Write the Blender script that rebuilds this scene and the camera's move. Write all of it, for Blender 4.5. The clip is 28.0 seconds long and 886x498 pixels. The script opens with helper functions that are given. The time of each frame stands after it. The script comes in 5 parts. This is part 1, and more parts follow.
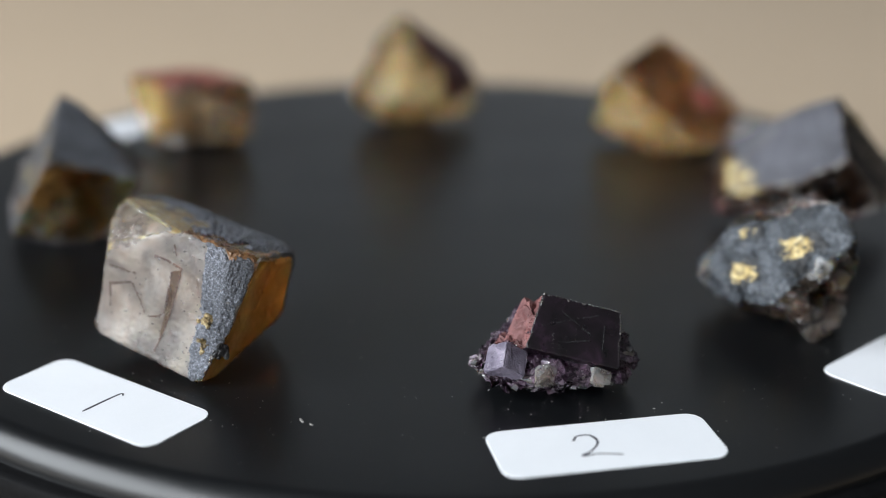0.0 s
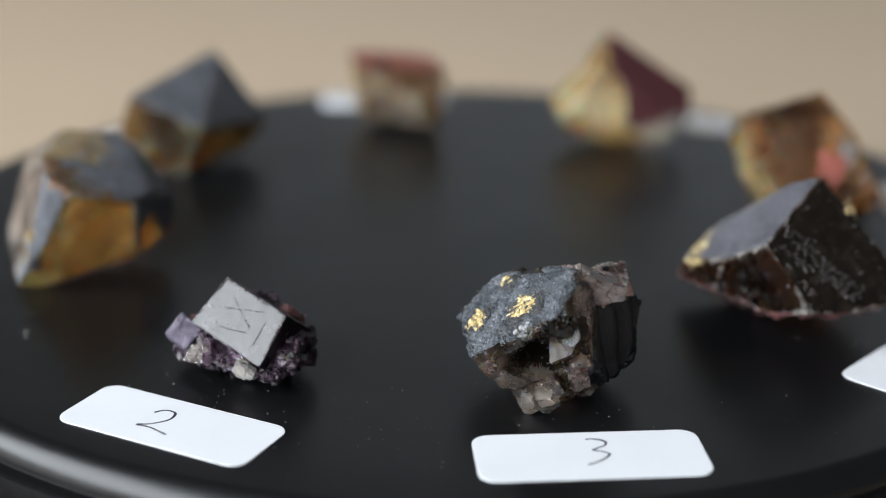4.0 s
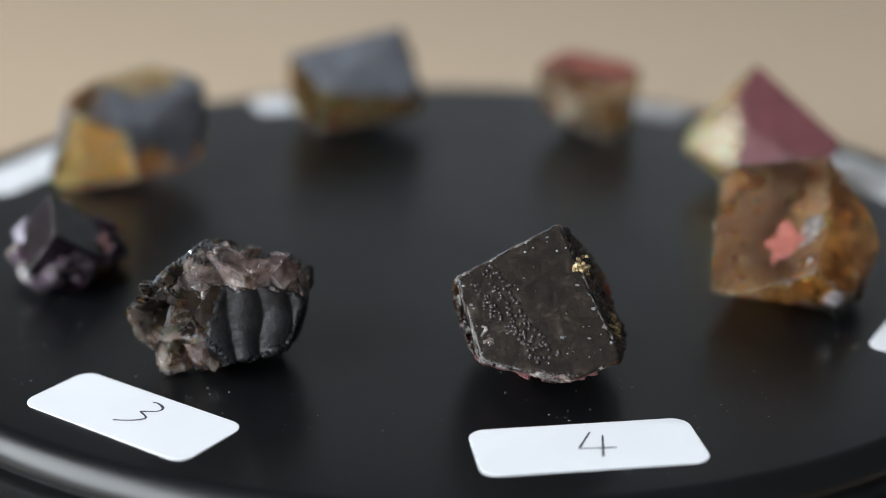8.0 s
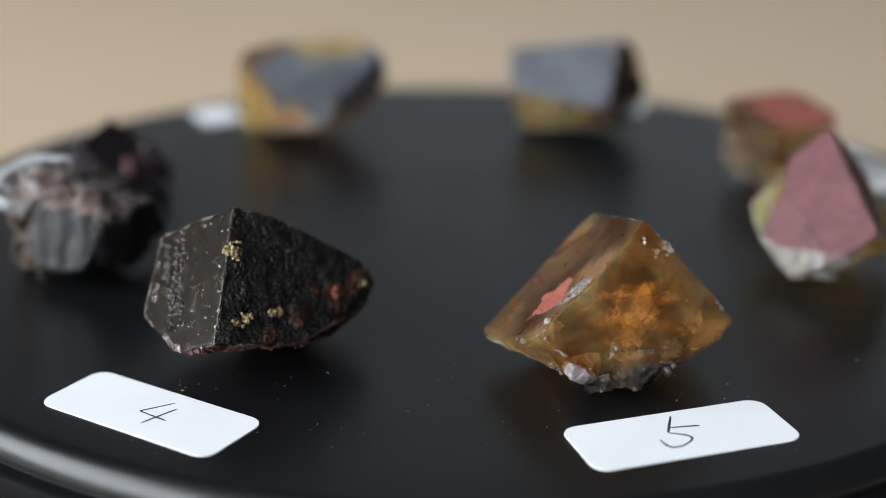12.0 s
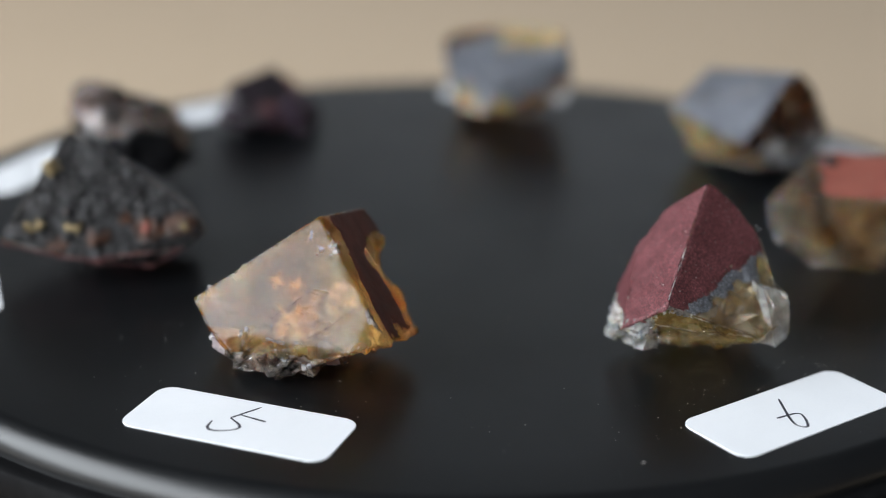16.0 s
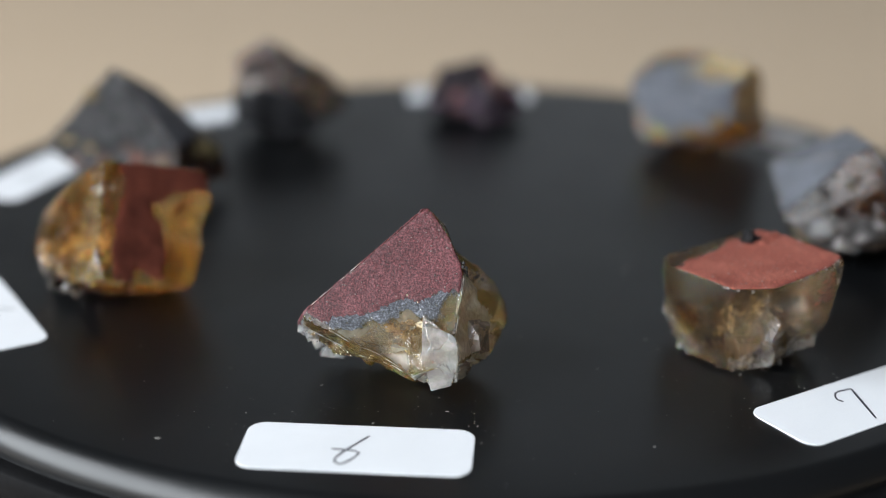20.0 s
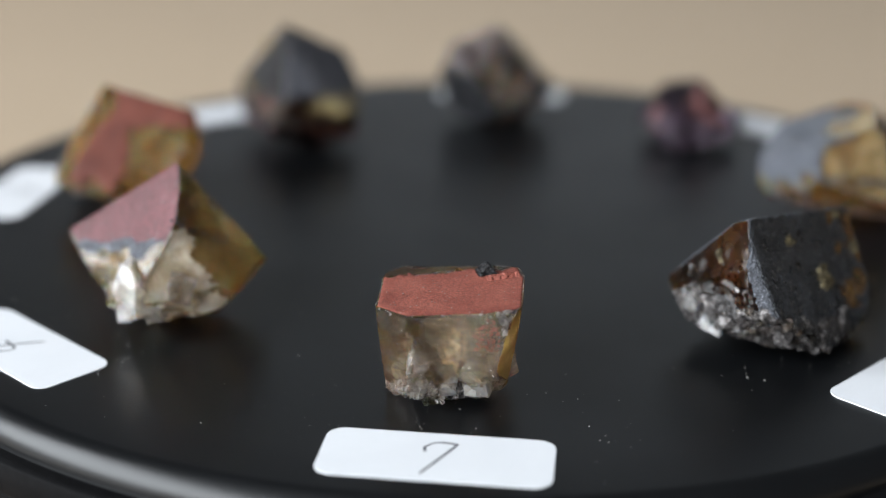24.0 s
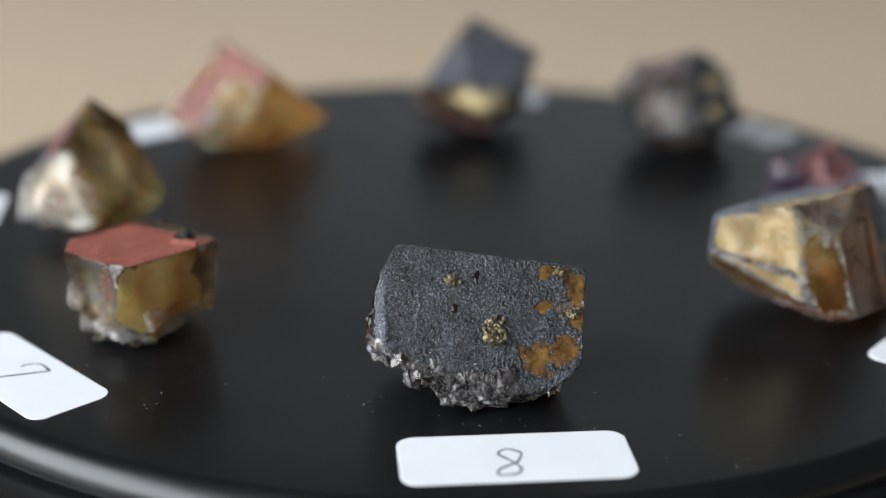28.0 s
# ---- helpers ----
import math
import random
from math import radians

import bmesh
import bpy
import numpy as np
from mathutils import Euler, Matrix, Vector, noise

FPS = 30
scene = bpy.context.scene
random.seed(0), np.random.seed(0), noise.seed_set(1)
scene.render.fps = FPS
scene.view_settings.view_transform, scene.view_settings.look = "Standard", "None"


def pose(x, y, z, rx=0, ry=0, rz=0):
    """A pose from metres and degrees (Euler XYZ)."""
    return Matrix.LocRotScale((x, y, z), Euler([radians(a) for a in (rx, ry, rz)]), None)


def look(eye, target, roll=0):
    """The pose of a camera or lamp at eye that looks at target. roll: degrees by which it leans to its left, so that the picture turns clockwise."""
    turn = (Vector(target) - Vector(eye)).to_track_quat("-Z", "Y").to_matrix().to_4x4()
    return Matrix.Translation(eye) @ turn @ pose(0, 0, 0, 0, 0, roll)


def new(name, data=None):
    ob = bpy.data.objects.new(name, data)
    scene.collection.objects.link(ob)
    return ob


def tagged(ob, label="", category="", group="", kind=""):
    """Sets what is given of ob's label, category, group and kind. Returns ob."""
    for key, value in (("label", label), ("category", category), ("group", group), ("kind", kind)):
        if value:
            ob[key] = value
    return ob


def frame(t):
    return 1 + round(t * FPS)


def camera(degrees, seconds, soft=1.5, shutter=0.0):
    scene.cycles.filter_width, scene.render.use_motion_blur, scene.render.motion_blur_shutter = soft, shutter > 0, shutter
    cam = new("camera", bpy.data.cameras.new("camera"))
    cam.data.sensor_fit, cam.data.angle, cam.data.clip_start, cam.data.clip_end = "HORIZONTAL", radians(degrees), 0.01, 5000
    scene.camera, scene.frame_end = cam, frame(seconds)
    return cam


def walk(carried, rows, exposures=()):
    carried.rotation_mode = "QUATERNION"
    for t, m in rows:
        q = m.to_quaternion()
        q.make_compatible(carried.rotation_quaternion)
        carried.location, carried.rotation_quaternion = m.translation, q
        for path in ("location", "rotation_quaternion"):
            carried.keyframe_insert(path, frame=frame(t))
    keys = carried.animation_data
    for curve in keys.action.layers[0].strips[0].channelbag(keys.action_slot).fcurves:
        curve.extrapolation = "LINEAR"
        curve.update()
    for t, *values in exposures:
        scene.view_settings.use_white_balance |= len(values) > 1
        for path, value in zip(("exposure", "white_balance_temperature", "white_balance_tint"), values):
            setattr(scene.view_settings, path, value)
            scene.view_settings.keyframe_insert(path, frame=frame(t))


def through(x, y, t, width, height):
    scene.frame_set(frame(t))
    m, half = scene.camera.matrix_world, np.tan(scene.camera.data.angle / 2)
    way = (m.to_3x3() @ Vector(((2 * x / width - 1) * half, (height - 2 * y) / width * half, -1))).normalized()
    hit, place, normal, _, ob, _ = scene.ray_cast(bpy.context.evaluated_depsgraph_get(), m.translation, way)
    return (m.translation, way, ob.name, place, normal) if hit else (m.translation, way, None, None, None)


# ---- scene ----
import itertools

# ---------- camera and its walk: a fixed eye, small aim changes fitted to the view -------------
EYE = Vector((0.0, -0.250, 0.1223))        # 88 mm over the platter, 250 mm from its axis
CAM_ROWS = (
    (0, 20.72, -0.29), (0.5, 20.74, -0.43), (1, 20.71, -0.53), (1.5, 20.62, -0.62), (2, 20.51, -0.72), (2.5, 20.40, -0.80), (3, 20.36, -0.82), (3.5, 20.37, -0.84), (4, 20.42, -0.81), (4.5, 20.50, -0.75), (5, 20.58, -0.70), (5.5, 20.63, -0.61), (6, 20.64, -0.47), (6.5, 20.62, -0.45), (7, 20.56, -0.45), (7.5, 20.51, -0.41), (8, 20.54, -0.24), (8.5, 20.65, -0.13), (9, 20.73, -0.12), (9.5, 20.74, -0.17), (10, 20.75, -0.29), (10.5, 20.74, -0.48), (11, 20.71, -0.60), (11.5, 20.60, -0.66), (12, 20.51, -0.65), (12.5, 20.56, -0.59), (13, 20.65, -0.65), (13.5, 20.72, -0.75), (14, 20.80, -0.86), (14.5, 20.85, -0.94), (15, 20.83, -0.92), (15.5, 20.80, -0.83), (16, 20.75, -0.65), (16.5, 20.73, -0.56), (17, 20.73, -0.53), (17.5, 20.73, -0.55), (18, 20.71, -0.61), (18.5, 20.69, -0.64), (19, 20.67, -0.70), (19.5, 20.65, -0.76), (20, 20.62, -0.79), (20.5, 20.60, -0.81), (21, 20.60, -0.79), (21.5, 20.63, -0.75), (22, 20.67, -0.85), (22.5, 20.72, -1.00), (23, 20.76, -1.15), (23.5, 20.79, -1.26), (24, 20.73, -1.24), (24.5, 20.61, -1.18), (25, 20.49, -1.12), (25.5, 20.36, -1.03), (26, 20.29, -0.91), (26.5, 20.32, -0.77), (27, 20.41, -0.63), (27.5, 20.53, -0.49), (28, 20.63, -0.49))


def aim(down, turn):
    p, y = radians(down), radians(turn)
    return EYE + Vector((math.sin(y) * math.cos(p), math.cos(y) * math.cos(p), -math.sin(p)))


cam = camera(33.71, 28.0, soft=0.5)
cam.data.dof.use_dof = True
cam.data.dof.focus_distance = 0.194
cam.data.dof.aperture_fstop = 7.8
walk(cam, [(t, look(EYE, aim(p, y), 0.505)) for t, p, y in CAM_ROWS])

# ---------- world and light: daylight through one window on the left ----------
world = bpy.data.worlds.new("daylight")
scene.world = world
world.use_nodes = True
wn = world.node_tree.nodes
sky = wn.new("ShaderNodeTexSky")
sky.sky_type, sky.sun_disc = "NISHITA", False
sky.sun_elevation, sky.sun_rotation = radians(35), radians(200)
world.node_tree.links.new(sky.outputs[0], wn["Background"].inputs[0])
wn["Background"].inputs[1].default_value = 0.06

lamp = new("window_daylight", bpy.data.lights.new("window_daylight", "AREA"))
lamp.data.shape, lamp.data.size, lamp.data.size_y = "RECTANGLE", 2.9, 1.15
lamp.data.energy, lamp.data.color = 129.0, (0.915, 0.968, 1.015)
lamp.matrix_world = look((-1.20, -1.325, 0.80), (0.2, -1.325, 0.64))
scene.view_settings.exposure = 0.0


# ---------- materials ----------
def material(name):
    m = bpy.data.materials.new(name)
    m.use_nodes = True
    return m, m.node_tree.nodes, m.node_tree.links, m.node_tree.nodes["Principled BSDF"]


def noise_ramp(nodes, links, coords, scale, stops, detail=4.0, rough=0.6, kind="noise", distortion=0.0):
    """A noise or Voronoi texture through a colour ramp; stops are (place, colour)."""
    if kind == "noise":
        tex = nodes.new("ShaderNodeTexNoise")
        tex.inputs["Detail"].default_value, tex.inputs["Roughness"].default_value = detail, rough
        tex.inputs["Distortion"].default_value = distortion
        out = tex.outputs[0]
    else:
        tex = nodes.new("ShaderNodeTexVoronoi")
        out = tex.outputs["Distance"]
    tex.inputs["Scale"].default_value = scale
    links.new(coords, tex.inputs["Vector"])
    ramp = nodes.new("ShaderNodeValToRGB")
    links.new(out, ramp.inputs[0])
    el = ramp.color_ramp.elements
    while len(el) < len(stops):
        el.new(0.5)
    for e, (at, c) in zip(el, stops):
        e.position, e.color = at, (*c, 1.0)
    return ramp.outputs[0], out


def blend(nodes, links, kind, fac, a, b):
    mix = nodes.new("ShaderNodeMix")
    mix.data_type, mix.blend_type = "RGBA", kind
    mix.inputs[0].default_value = fac
    links.new(a, mix.inputs[6])
    links.new(b, mix.inputs[7])
    return mix.outputs[2]


def mineral(name, stops, grain, scale=220.0, rough=0.4, transmission=0.0, bump=0.3, bump_scale=1800.0, spread=0.25,
            ior=1.45, coat=0.0, metallic=0.0, subsurface=0.0, specular=0.5, kind="noise"):
    """stops: the colours of the large patches; grain: those of the fine grain, multiplied on; scales in 1/m."""
    m, n, l, b = material(name)
    coords = n.new("ShaderNodeTexCoord").outputs["Object"]
    big, _ = noise_ramp(n, l, coords, scale, stops, 6.0, 0.62, distortion=0.6)
    fine, value = noise_ramp(n, l, coords, bump_scale, grain, 3.0, 0.7, kind)
    l.new(blend(n, l, "MULTIPLY", 1.0, big, fine), b.inputs["Base Color"])
    rr = n.new("ShaderNodeMapRange")
    rr.inputs[3].default_value, rr.inputs[4].default_value = max(rough - spread, 0.04), min(rough + spread, 1.0)
    rn = n.new("ShaderNodeTexNoise")
    rn.inputs["Scale"].default_value, rn.inputs["Detail"].default_value = scale * 2.5, 5.0
    l.new(coords, rn.inputs["Vector"])
    l.new(rn.outputs[0], rr.inputs[0])
    l.new(rr.outputs[0], b.inputs["Roughness"])
    bp = n.new("ShaderNodeBump")
    bp.inputs["Strength"].default_value, bp.inputs["Distance"].default_value = bump, 0.0004
    l.new(value, bp.inputs["Height"])
    l.new(bp.outputs[0], b.inputs["Normal"])
    b.inputs["Transmission Weight"].default_value = transmission
    b.inputs["IOR"].default_value = ior
    b.inputs["Metallic"].default_value = metallic
    b.inputs["Coat Weight"].default_value = coat
    b.inputs["Coat Roughness"].default_value = 0.15
    b.inputs["Specular IOR Level"].default_value = specular
    b.inputs["Subsurface Weight"].default_value = subsurface
    b.inputs["Subsurface Radius"].default_value = (0.006, 0.003, 0.0015)
    b.inputs["Subsurface Scale"].default_value = 1.0
    return m


PLAIN = ((0.3, (0.8, 0.8, 0.8)), (0.7, (1.0, 1.0, 1.0)))
# druse grain; its pale end also puts sparkle into the colour
SPECK = ((0.36, (0.35, 0.35, 0.36)), (0.52, (0.78, 0.79, 0.81)), (0.66, (2.3, 2.3, 2.35)))
M = {}


def gem(name, deep, mid, veil, scale=70.0, rough=0.24, clear=0.95, cloudy=0.6, bump=0.10, ior=1.434, cracks=0.4, radius=(1.0, 0.5, 0.2), glow=0.004, flecks=0.6, through=0.3):
    """A clear, tinted crystal: soft clouds, faint healed cracks, a few tiny flecks, light scattered inside."""
    m, n, l, b = material(name)
    coords = n.new("ShaderNodeTexCoord").outputs["Object"]
    tint, _ = noise_ramp(n, l, coords, scale, ((0.36, deep), (0.62, mid)), 3.0, 0.5, distortion=0.5)
    cloud, _ = noise_ramp(n, l, coords, scale * 1.4, ((0.46, (0, 0, 0)), (0.78, (0.8, 0.8, 0.8))), 5.0, 0.55, distortion=0.5)
    wob = n.new("ShaderNodeTexNoise")
    wob.inputs["Scale"].default_value, wob.inputs["Detail"].default_value = scale * 3.0, 4.0
    l.new(coords, wob.inputs["Vector"])
    warp = n.new("ShaderNodeVectorMath")
    warp.operation = "MULTIPLY_ADD"
    l.new(wob.outputs["Color"], warp.inputs[0])
    warp.inputs[1].default_value = (0.005, 0.005, 0.005)
    l.new(coords, warp.inputs[2])
    vor = n.new("ShaderNodeTexVoronoi")
    vor.feature = "DISTANCE_TO_EDGE"
    vor.inputs["Scale"].default_value = scale * 1.3
    l.new(warp.outputs[0], vor.inputs["Vector"])
    line = n.new("ShaderNodeMapRange")
    line.inputs[1].default_value, line.inputs[2].default_value = 0.0, 0.022
    line.inputs[3].default_value, line.inputs[4].default_value = cracks, 0.0
    l.new(vor.outputs[0], line.inputs[0])
    gate = n.new("ShaderNodeMath")
    gate.operation = "MULTIPLY"
    l.new(line.outputs[0], gate.inputs[0])
    l.new(wob.outputs[0], gate.inputs[1])
    dots = n.new("ShaderNodeTexVoronoi")
    dots.inputs["Scale"].default_value = 620.0
    l.new(coords, dots.inputs["Vector"])
    dot = n.new("ShaderNodeMapRange")
    dot.inputs[1].default_value, dot.inputs[2].default_value = 0.05, 0.11
    dot.inputs[3].default_value, dot.inputs[4].default_value = flecks, 0.0
    l.new(dots.outputs["Distance"], dot.inputs[0])
    most = n.new("ShaderNodeMath")
    most.operation = "MAXIMUM"
    l.new(cloud, most.inputs[0])
    l.new(gate.outputs[0], most.inputs[1])
    mix = n.new("ShaderNodeMix")
    mix.data_type = "RGBA"
    l.new(most.outputs[0], mix.inputs[0])
    l.new(tint, mix.inputs[6])
    mix.inputs[7].default_value = (*veil, 1.0)
    # flecks: each a random shade from dark to white
    fleck = n.new("ShaderNodeMix")
    fleck.data_type = "RGBA"
    shade = n.new("ShaderNodeValToRGB")
    for e, c in zip(shade.color_ramp.elements, ((0.03, 0.02, 0.015, 1), (0.85, 0.82, 0.78, 1))):
        e.color = c
    l.new(dots.outputs["Color"], shade.inputs[0])
    l.new(dot.outputs[0], fleck.inputs[0])
    l.new(mix.outputs[2], fleck.inputs[6])
    l.new(shade.outputs[0], fleck.inputs[7])
    l.new(fleck.outputs[2], b.inputs["Base Color"])
    both = n.new("ShaderNodeMath")
    both.operation = "MAXIMUM"
    l.new(most.outputs[0], both.inputs[0])
    l.new(dot.outputs[0], both.inputs[1])
    tr = n.new("ShaderNodeMapRange")
    tr.inputs[3].default_value, tr.inputs[4].default_value = clear, cloudy
    l.new(both.outputs[0], tr.inputs[0])
    l.new(tr.outputs[0], b.inputs["Transmission Weight"])
    rr = n.new("ShaderNodeMapRange")
    rr.inputs[3].default_value, rr.inputs[4].default_value = rough * 0.5, rough * 1.8
    l.new(wob.outputs[0], rr.inputs[0])
    l.new(rr.outputs[0], b.inputs["Roughness"])
    fine = n.new("ShaderNodeTexNoise")
    fine.inputs["Scale"].default_value, fine.inputs["Detail"].default_value = 420.0, 7.0
    l.new(coords, fine.inputs["Vector"])
    bp = n.new("ShaderNodeBump")
    bp.inputs["Strength"].default_value, bp.inputs["Distance"].default_value = bump, 0.0006
    l.new(fine.outputs[0], bp.inputs["Height"])
    l.new(bp.outputs[0], b.inputs["Normal"])
    b.inputs["IOR"].default_value = ior
    b.inputs["Subsurface Weight"].default_value, b.inputs["Subsurface Scale"].default_value = 1.0, glow
    b.inputs["Subsurface Radius"].default_value = radius
    # part of the light passes straight through, tinted
    pass_on = n.new("ShaderNodeBsdfTransparent")
    l.new(tint, pass_on.inputs[0])
    some = n.new("ShaderNodeMixShader")
    some.inputs[0].default_value = through
    l.new(b.outputs[0], some.inputs[1])
    l.new(pass_on.outputs[0], some.inputs[2])
    l.new(some.outputs[0], n["Material Output"].inputs["Surface"])
    return m


M["amber"] = gem("amber_fluorite", (0.60, 0.31, 0.09), (0.97, 0.78, 0.42), (0.90, 0.64, 0.32), rough=0.15, clear=0.95, cloudy=0.42, cracks=0.1, glow=0.006, through=0.4, flecks=0.4)
M["brown"] = gem("brown_fluorite", (0.05, 0.018, 0.007), (0.24, 0.095, 0.03), (0.11, 0.05, 0.025))
M["honey"] = gem("honey_fluorite", (0.62, 0.38, 0.12), (0.96, 0.82, 0.50), (0.86, 0.69, 0.42), rough=0.14, clear=0.9, cloudy=0.4, cracks=0.15, glow=0.006)
M["tea"] = gem("tea_coloured_fluorite", (0.38, 0.26, 0.14), (0.93, 0.84, 0.69), (0.66, 0.56, 0.44), rough=0.09, clear=0.97, cloudy=0.72, cracks=0.2, through=0.4, flecks=0.3, glow=0.006)
M["purple_glass"] = gem("glassy_purple_fluorite", (0.03, 0.012, 0.027), (0.44, 0.31, 0.42), (0.42, 0.34, 0.40), 300, 0.06, 0.85, 0.45, 0.12, 1.434, 0.1, radius=(1.0, 0.9, 1.0), glow=0.0015, through=0.08)
M["lilac_glass"] = gem("pale_lilac_fluorite", (0.46, 0.40, 0.42), (0.93, 0.88, 0.90), (0.80, 0.75, 0.77), 220, 0.12, 0.6, 0.2, 0.3, 1.434, 0.1, radius=(1.0, 0.9, 0.9), glow=0.0015, through=0.06)
M["smoke_glass"] = gem("glassy_smoky_fluorite", (0.03, 0.024, 0.021), (0.46, 0.39, 0.33), (0.36, 0.31, 0.28), 260, 0.06, 0.85, 0.45, 0.12, 1.434, 0.1, radius=(1.0, 0.9, 0.8), glow=0.0015, through=0.08)
M["smoky"] = gem("smoky_fluorite", (0.20, 0.13, 0.09), (0.70, 0.55, 0.44), (0.44, 0.35, 0.30), 110)
M["etched"] = gem("etched_fluorite_face", (0.15, 0.12, 0.10), (0.62, 0.54, 0.46), (0.40, 0.385, 0.372), 150, 0.32, 0.82, 0.25, 0.22, 1.434, 0.6, radius=(1.0, 0.9, 0.8), glow=0.0015, through=0.22)
M["etched_brown"] = gem("smoky_etched_face", (0.24, 0.13, 0.065), (0.78, 0.56, 0.36), (0.34, 0.23, 0.16), 90, 0.26, 0.9, 0.5, 0.14, cracks=0.3, through=0.5)
M["frost"] = mineral("frosted_edge", ((0.38, (0.05, 0.042, 0.038)), (0.52, (0.17, 0.15, 0.135)), (0.70, (0.46, 0.43, 0.40))), PLAIN, 900, 0.4, 0.2, 0.7, 2400, 0.15)
M["grey"] = mineral("grey_druse", ((0.35, (0.075, 0.08, 0.092)), (0.65, (0.16, 0.168, 0.19))), SPECK, 200, 0.4, 0.0, 1.0, 3700, 0.15)
M["blue_slate"] = mineral("blue_slate_druse", ((0.32, (0.014, 0.016, 0.019)), (0.5, (0.055, 0.062, 0.07)), (0.7, (0.14, 0.15, 0.165))), SPECK, 260, 0.3, 0.0, 0.8, 3200, 0.15)
M["slate"] = mineral("slate_druse", ((0.35, (0.06, 0.06, 0.068)), (0.65, (0.115, 0.115, 0.13))), SPECK, 180, 0.38, 0.0, 0.7, 3600, 0.15)
# stronger pale specks, with fine sparkle painted into the colour
M["darkspark"] = mineral("grey_black_druse", ((0.35, (0.018, 0.020, 0.023)), (0.65, (0.060, 0.064, 0.072))), ((0.38, (0.2, 0.2, 0.2)), (0.52, (0.75, 0.76, 0.78)), (0.64, (2.9, 2.9, 2.95))), 260, 0.3, 0.0, 1.0, 3000, 0.15)
M["black"] = mineral("black_druse", ((0.35, (0.007, 0.007, 0.008)), (0.6, (0.018, 0.017, 0.018)), (0.75, (0.05, 0.042, 0.04))), PLAIN,
                     320, 0.27, 0.0, 1.0, 1700, 0.12, specular=0.4)
M["gloss"] = mineral("glossy_dark_fluorite", ((0.36, (0.006, 0.0042, 0.0032)), (0.58, (0.014, 0.010, 0.007)), (0.74, (0.05, 0.038, 0.03))), PLAIN,
                     420, 0.2, 0.0, 0.14, 1300, 0.09, specular=0.32)
M["red"] = mineral("brick_red_crust", ((0.35, (0.21, 0.050, 0.034)), (0.65, (0.31, 0.095, 0.066))), ((0.35, (0.5, 0.45, 0.45)), (0.55, (0.95, 0.95, 0.95)), (0.7, (1.45, 1.4, 1.4))),
                   150, 0.6, 0.0, 0.4, 3600, 0.12)
M["wine"] = mineral("wine_red_crust", ((0.35, (0.078, 0.022, 0.025)), (0.65, (0.14, 0.046, 0.052))), ((0.38, (0.35, 0.3, 0.3)), (0.54, (0.95, 0.9, 0.9)), (0.68, (1.9, 1.8, 1.8))),
                    150, 0.5, 0.0, 0.35, 3600, 0.15)
M["rust"] = mineral("rust_brown_film", ((0.35, (0.10, 0.022, 0.012)), (0.65, (0.19, 0.048, 0.028))), PLAIN, 170, 0.5, 0.0, 0.3, 1600, 0.12)
M["copper"] = mineral("coppery_film", ((0.35, (0.06, 0.028, 0.012)), (0.6, (0.22, 0.11, 0.045)), (0.75, (0.5, 0.36, 0.24))), PLAIN, 500, 0.34, 0.0, 0.4, 1600, 0.12)
M["orange"] = mineral("mustard_film", ((0.35, (0.05, 0.028, 0.012)), (0.5, (0.15, 0.075, 0.022)), (0.68, (0.30, 0.17, 0.05))), PLAIN, 420, 0.26, 0.3, 0.3, 1600, 0.12)
M["pale"] = gem("pale_matrix", (0.46, 0.40, 0.35), (0.95, 0.91, 0.86), (0.76, 0.70, 0.64), 200, 0.08, 0.86, 0.45, 0.15, 1.48, 0.12, radius=(1.0, 0.9, 0.8), glow=0.0015, through=0.18)
M["quartz"] = gem("white_quartz", (0.84, 0.81, 0.78), (0.99, 0.98, 0.96), (0.93, 0.90, 0.87), 220, 0.07, 0.82, 0.35, 0.15, 1.54, 0.12, radius=(1.0, 0.9, 0.8), glow=0.0015, through=0.1)
M["clear_grey"] = gem("clear_greyish_fluorite", (0.56, 0.46, 0.29), (0.95, 0.89, 0.74), (0.76, 0.69, 0.57), 180, 0.08, 0.92, 0.55, 0.12, 1.434, 0.12, radius=(1.0, 0.9, 0.8), glow=0.0015, through=0.25)
M["cream"] = gem("cream_fluorite", (0.46, 0.33, 0.14), (0.88, 0.72, 0.42), (0.72, 0.57, 0.32), 140, 0.18, 0.65, 0.2, 0.3, 1.434, 0.12, radius=(1.0, 0.9, 0.8), glow=0.0015, through=0.15)
M["milky"] = gem("milky_fluorite", (0.62, 0.51, 0.35), (0.95, 0.89, 0.76), (0.90, 0.84, 0.73), 170, 0.12, 0.6, 0.2, 0.2, 1.434, 0.12, radius=(1.0, 0.9, 0.8), glow=0.0015, through=0.08)
# lightened amber: the glow of light passing through is put into the colour
M["glow_amber"] = gem("glow_tinted_amber", (0.82, 0.42, 0.10), (0.99, 0.76, 0.34), (0.98, 0.68, 0.28), rough=0.12, clear=0.76, cloudy=0.3, cracks=0.1, glow=0.006, through=0.28, flecks=0.3)
M["pinkish"] = gem("pinkish_matrix", (0.26, 0.18, 0.165), (0.86, 0.74, 0.70), (0.66, 0.54, 0.51), 260, 0.14, 0.88, 0.4, 0.1, 1.48, 0.12, radius=(1.0, 0.9, 0.8), glow=0.0015, through=0.1)
M["salt"] = mineral("salt_and_pepper_matrix", ((0.42, (0.018, 0.016, 0.016)), (0.56, (0.10, 0.09, 0.088)), (0.70, (0.56, 0.53, 0.52))), PLAIN,
                    620, 0.26, 0.15, 0.7, 2200, 0.2)
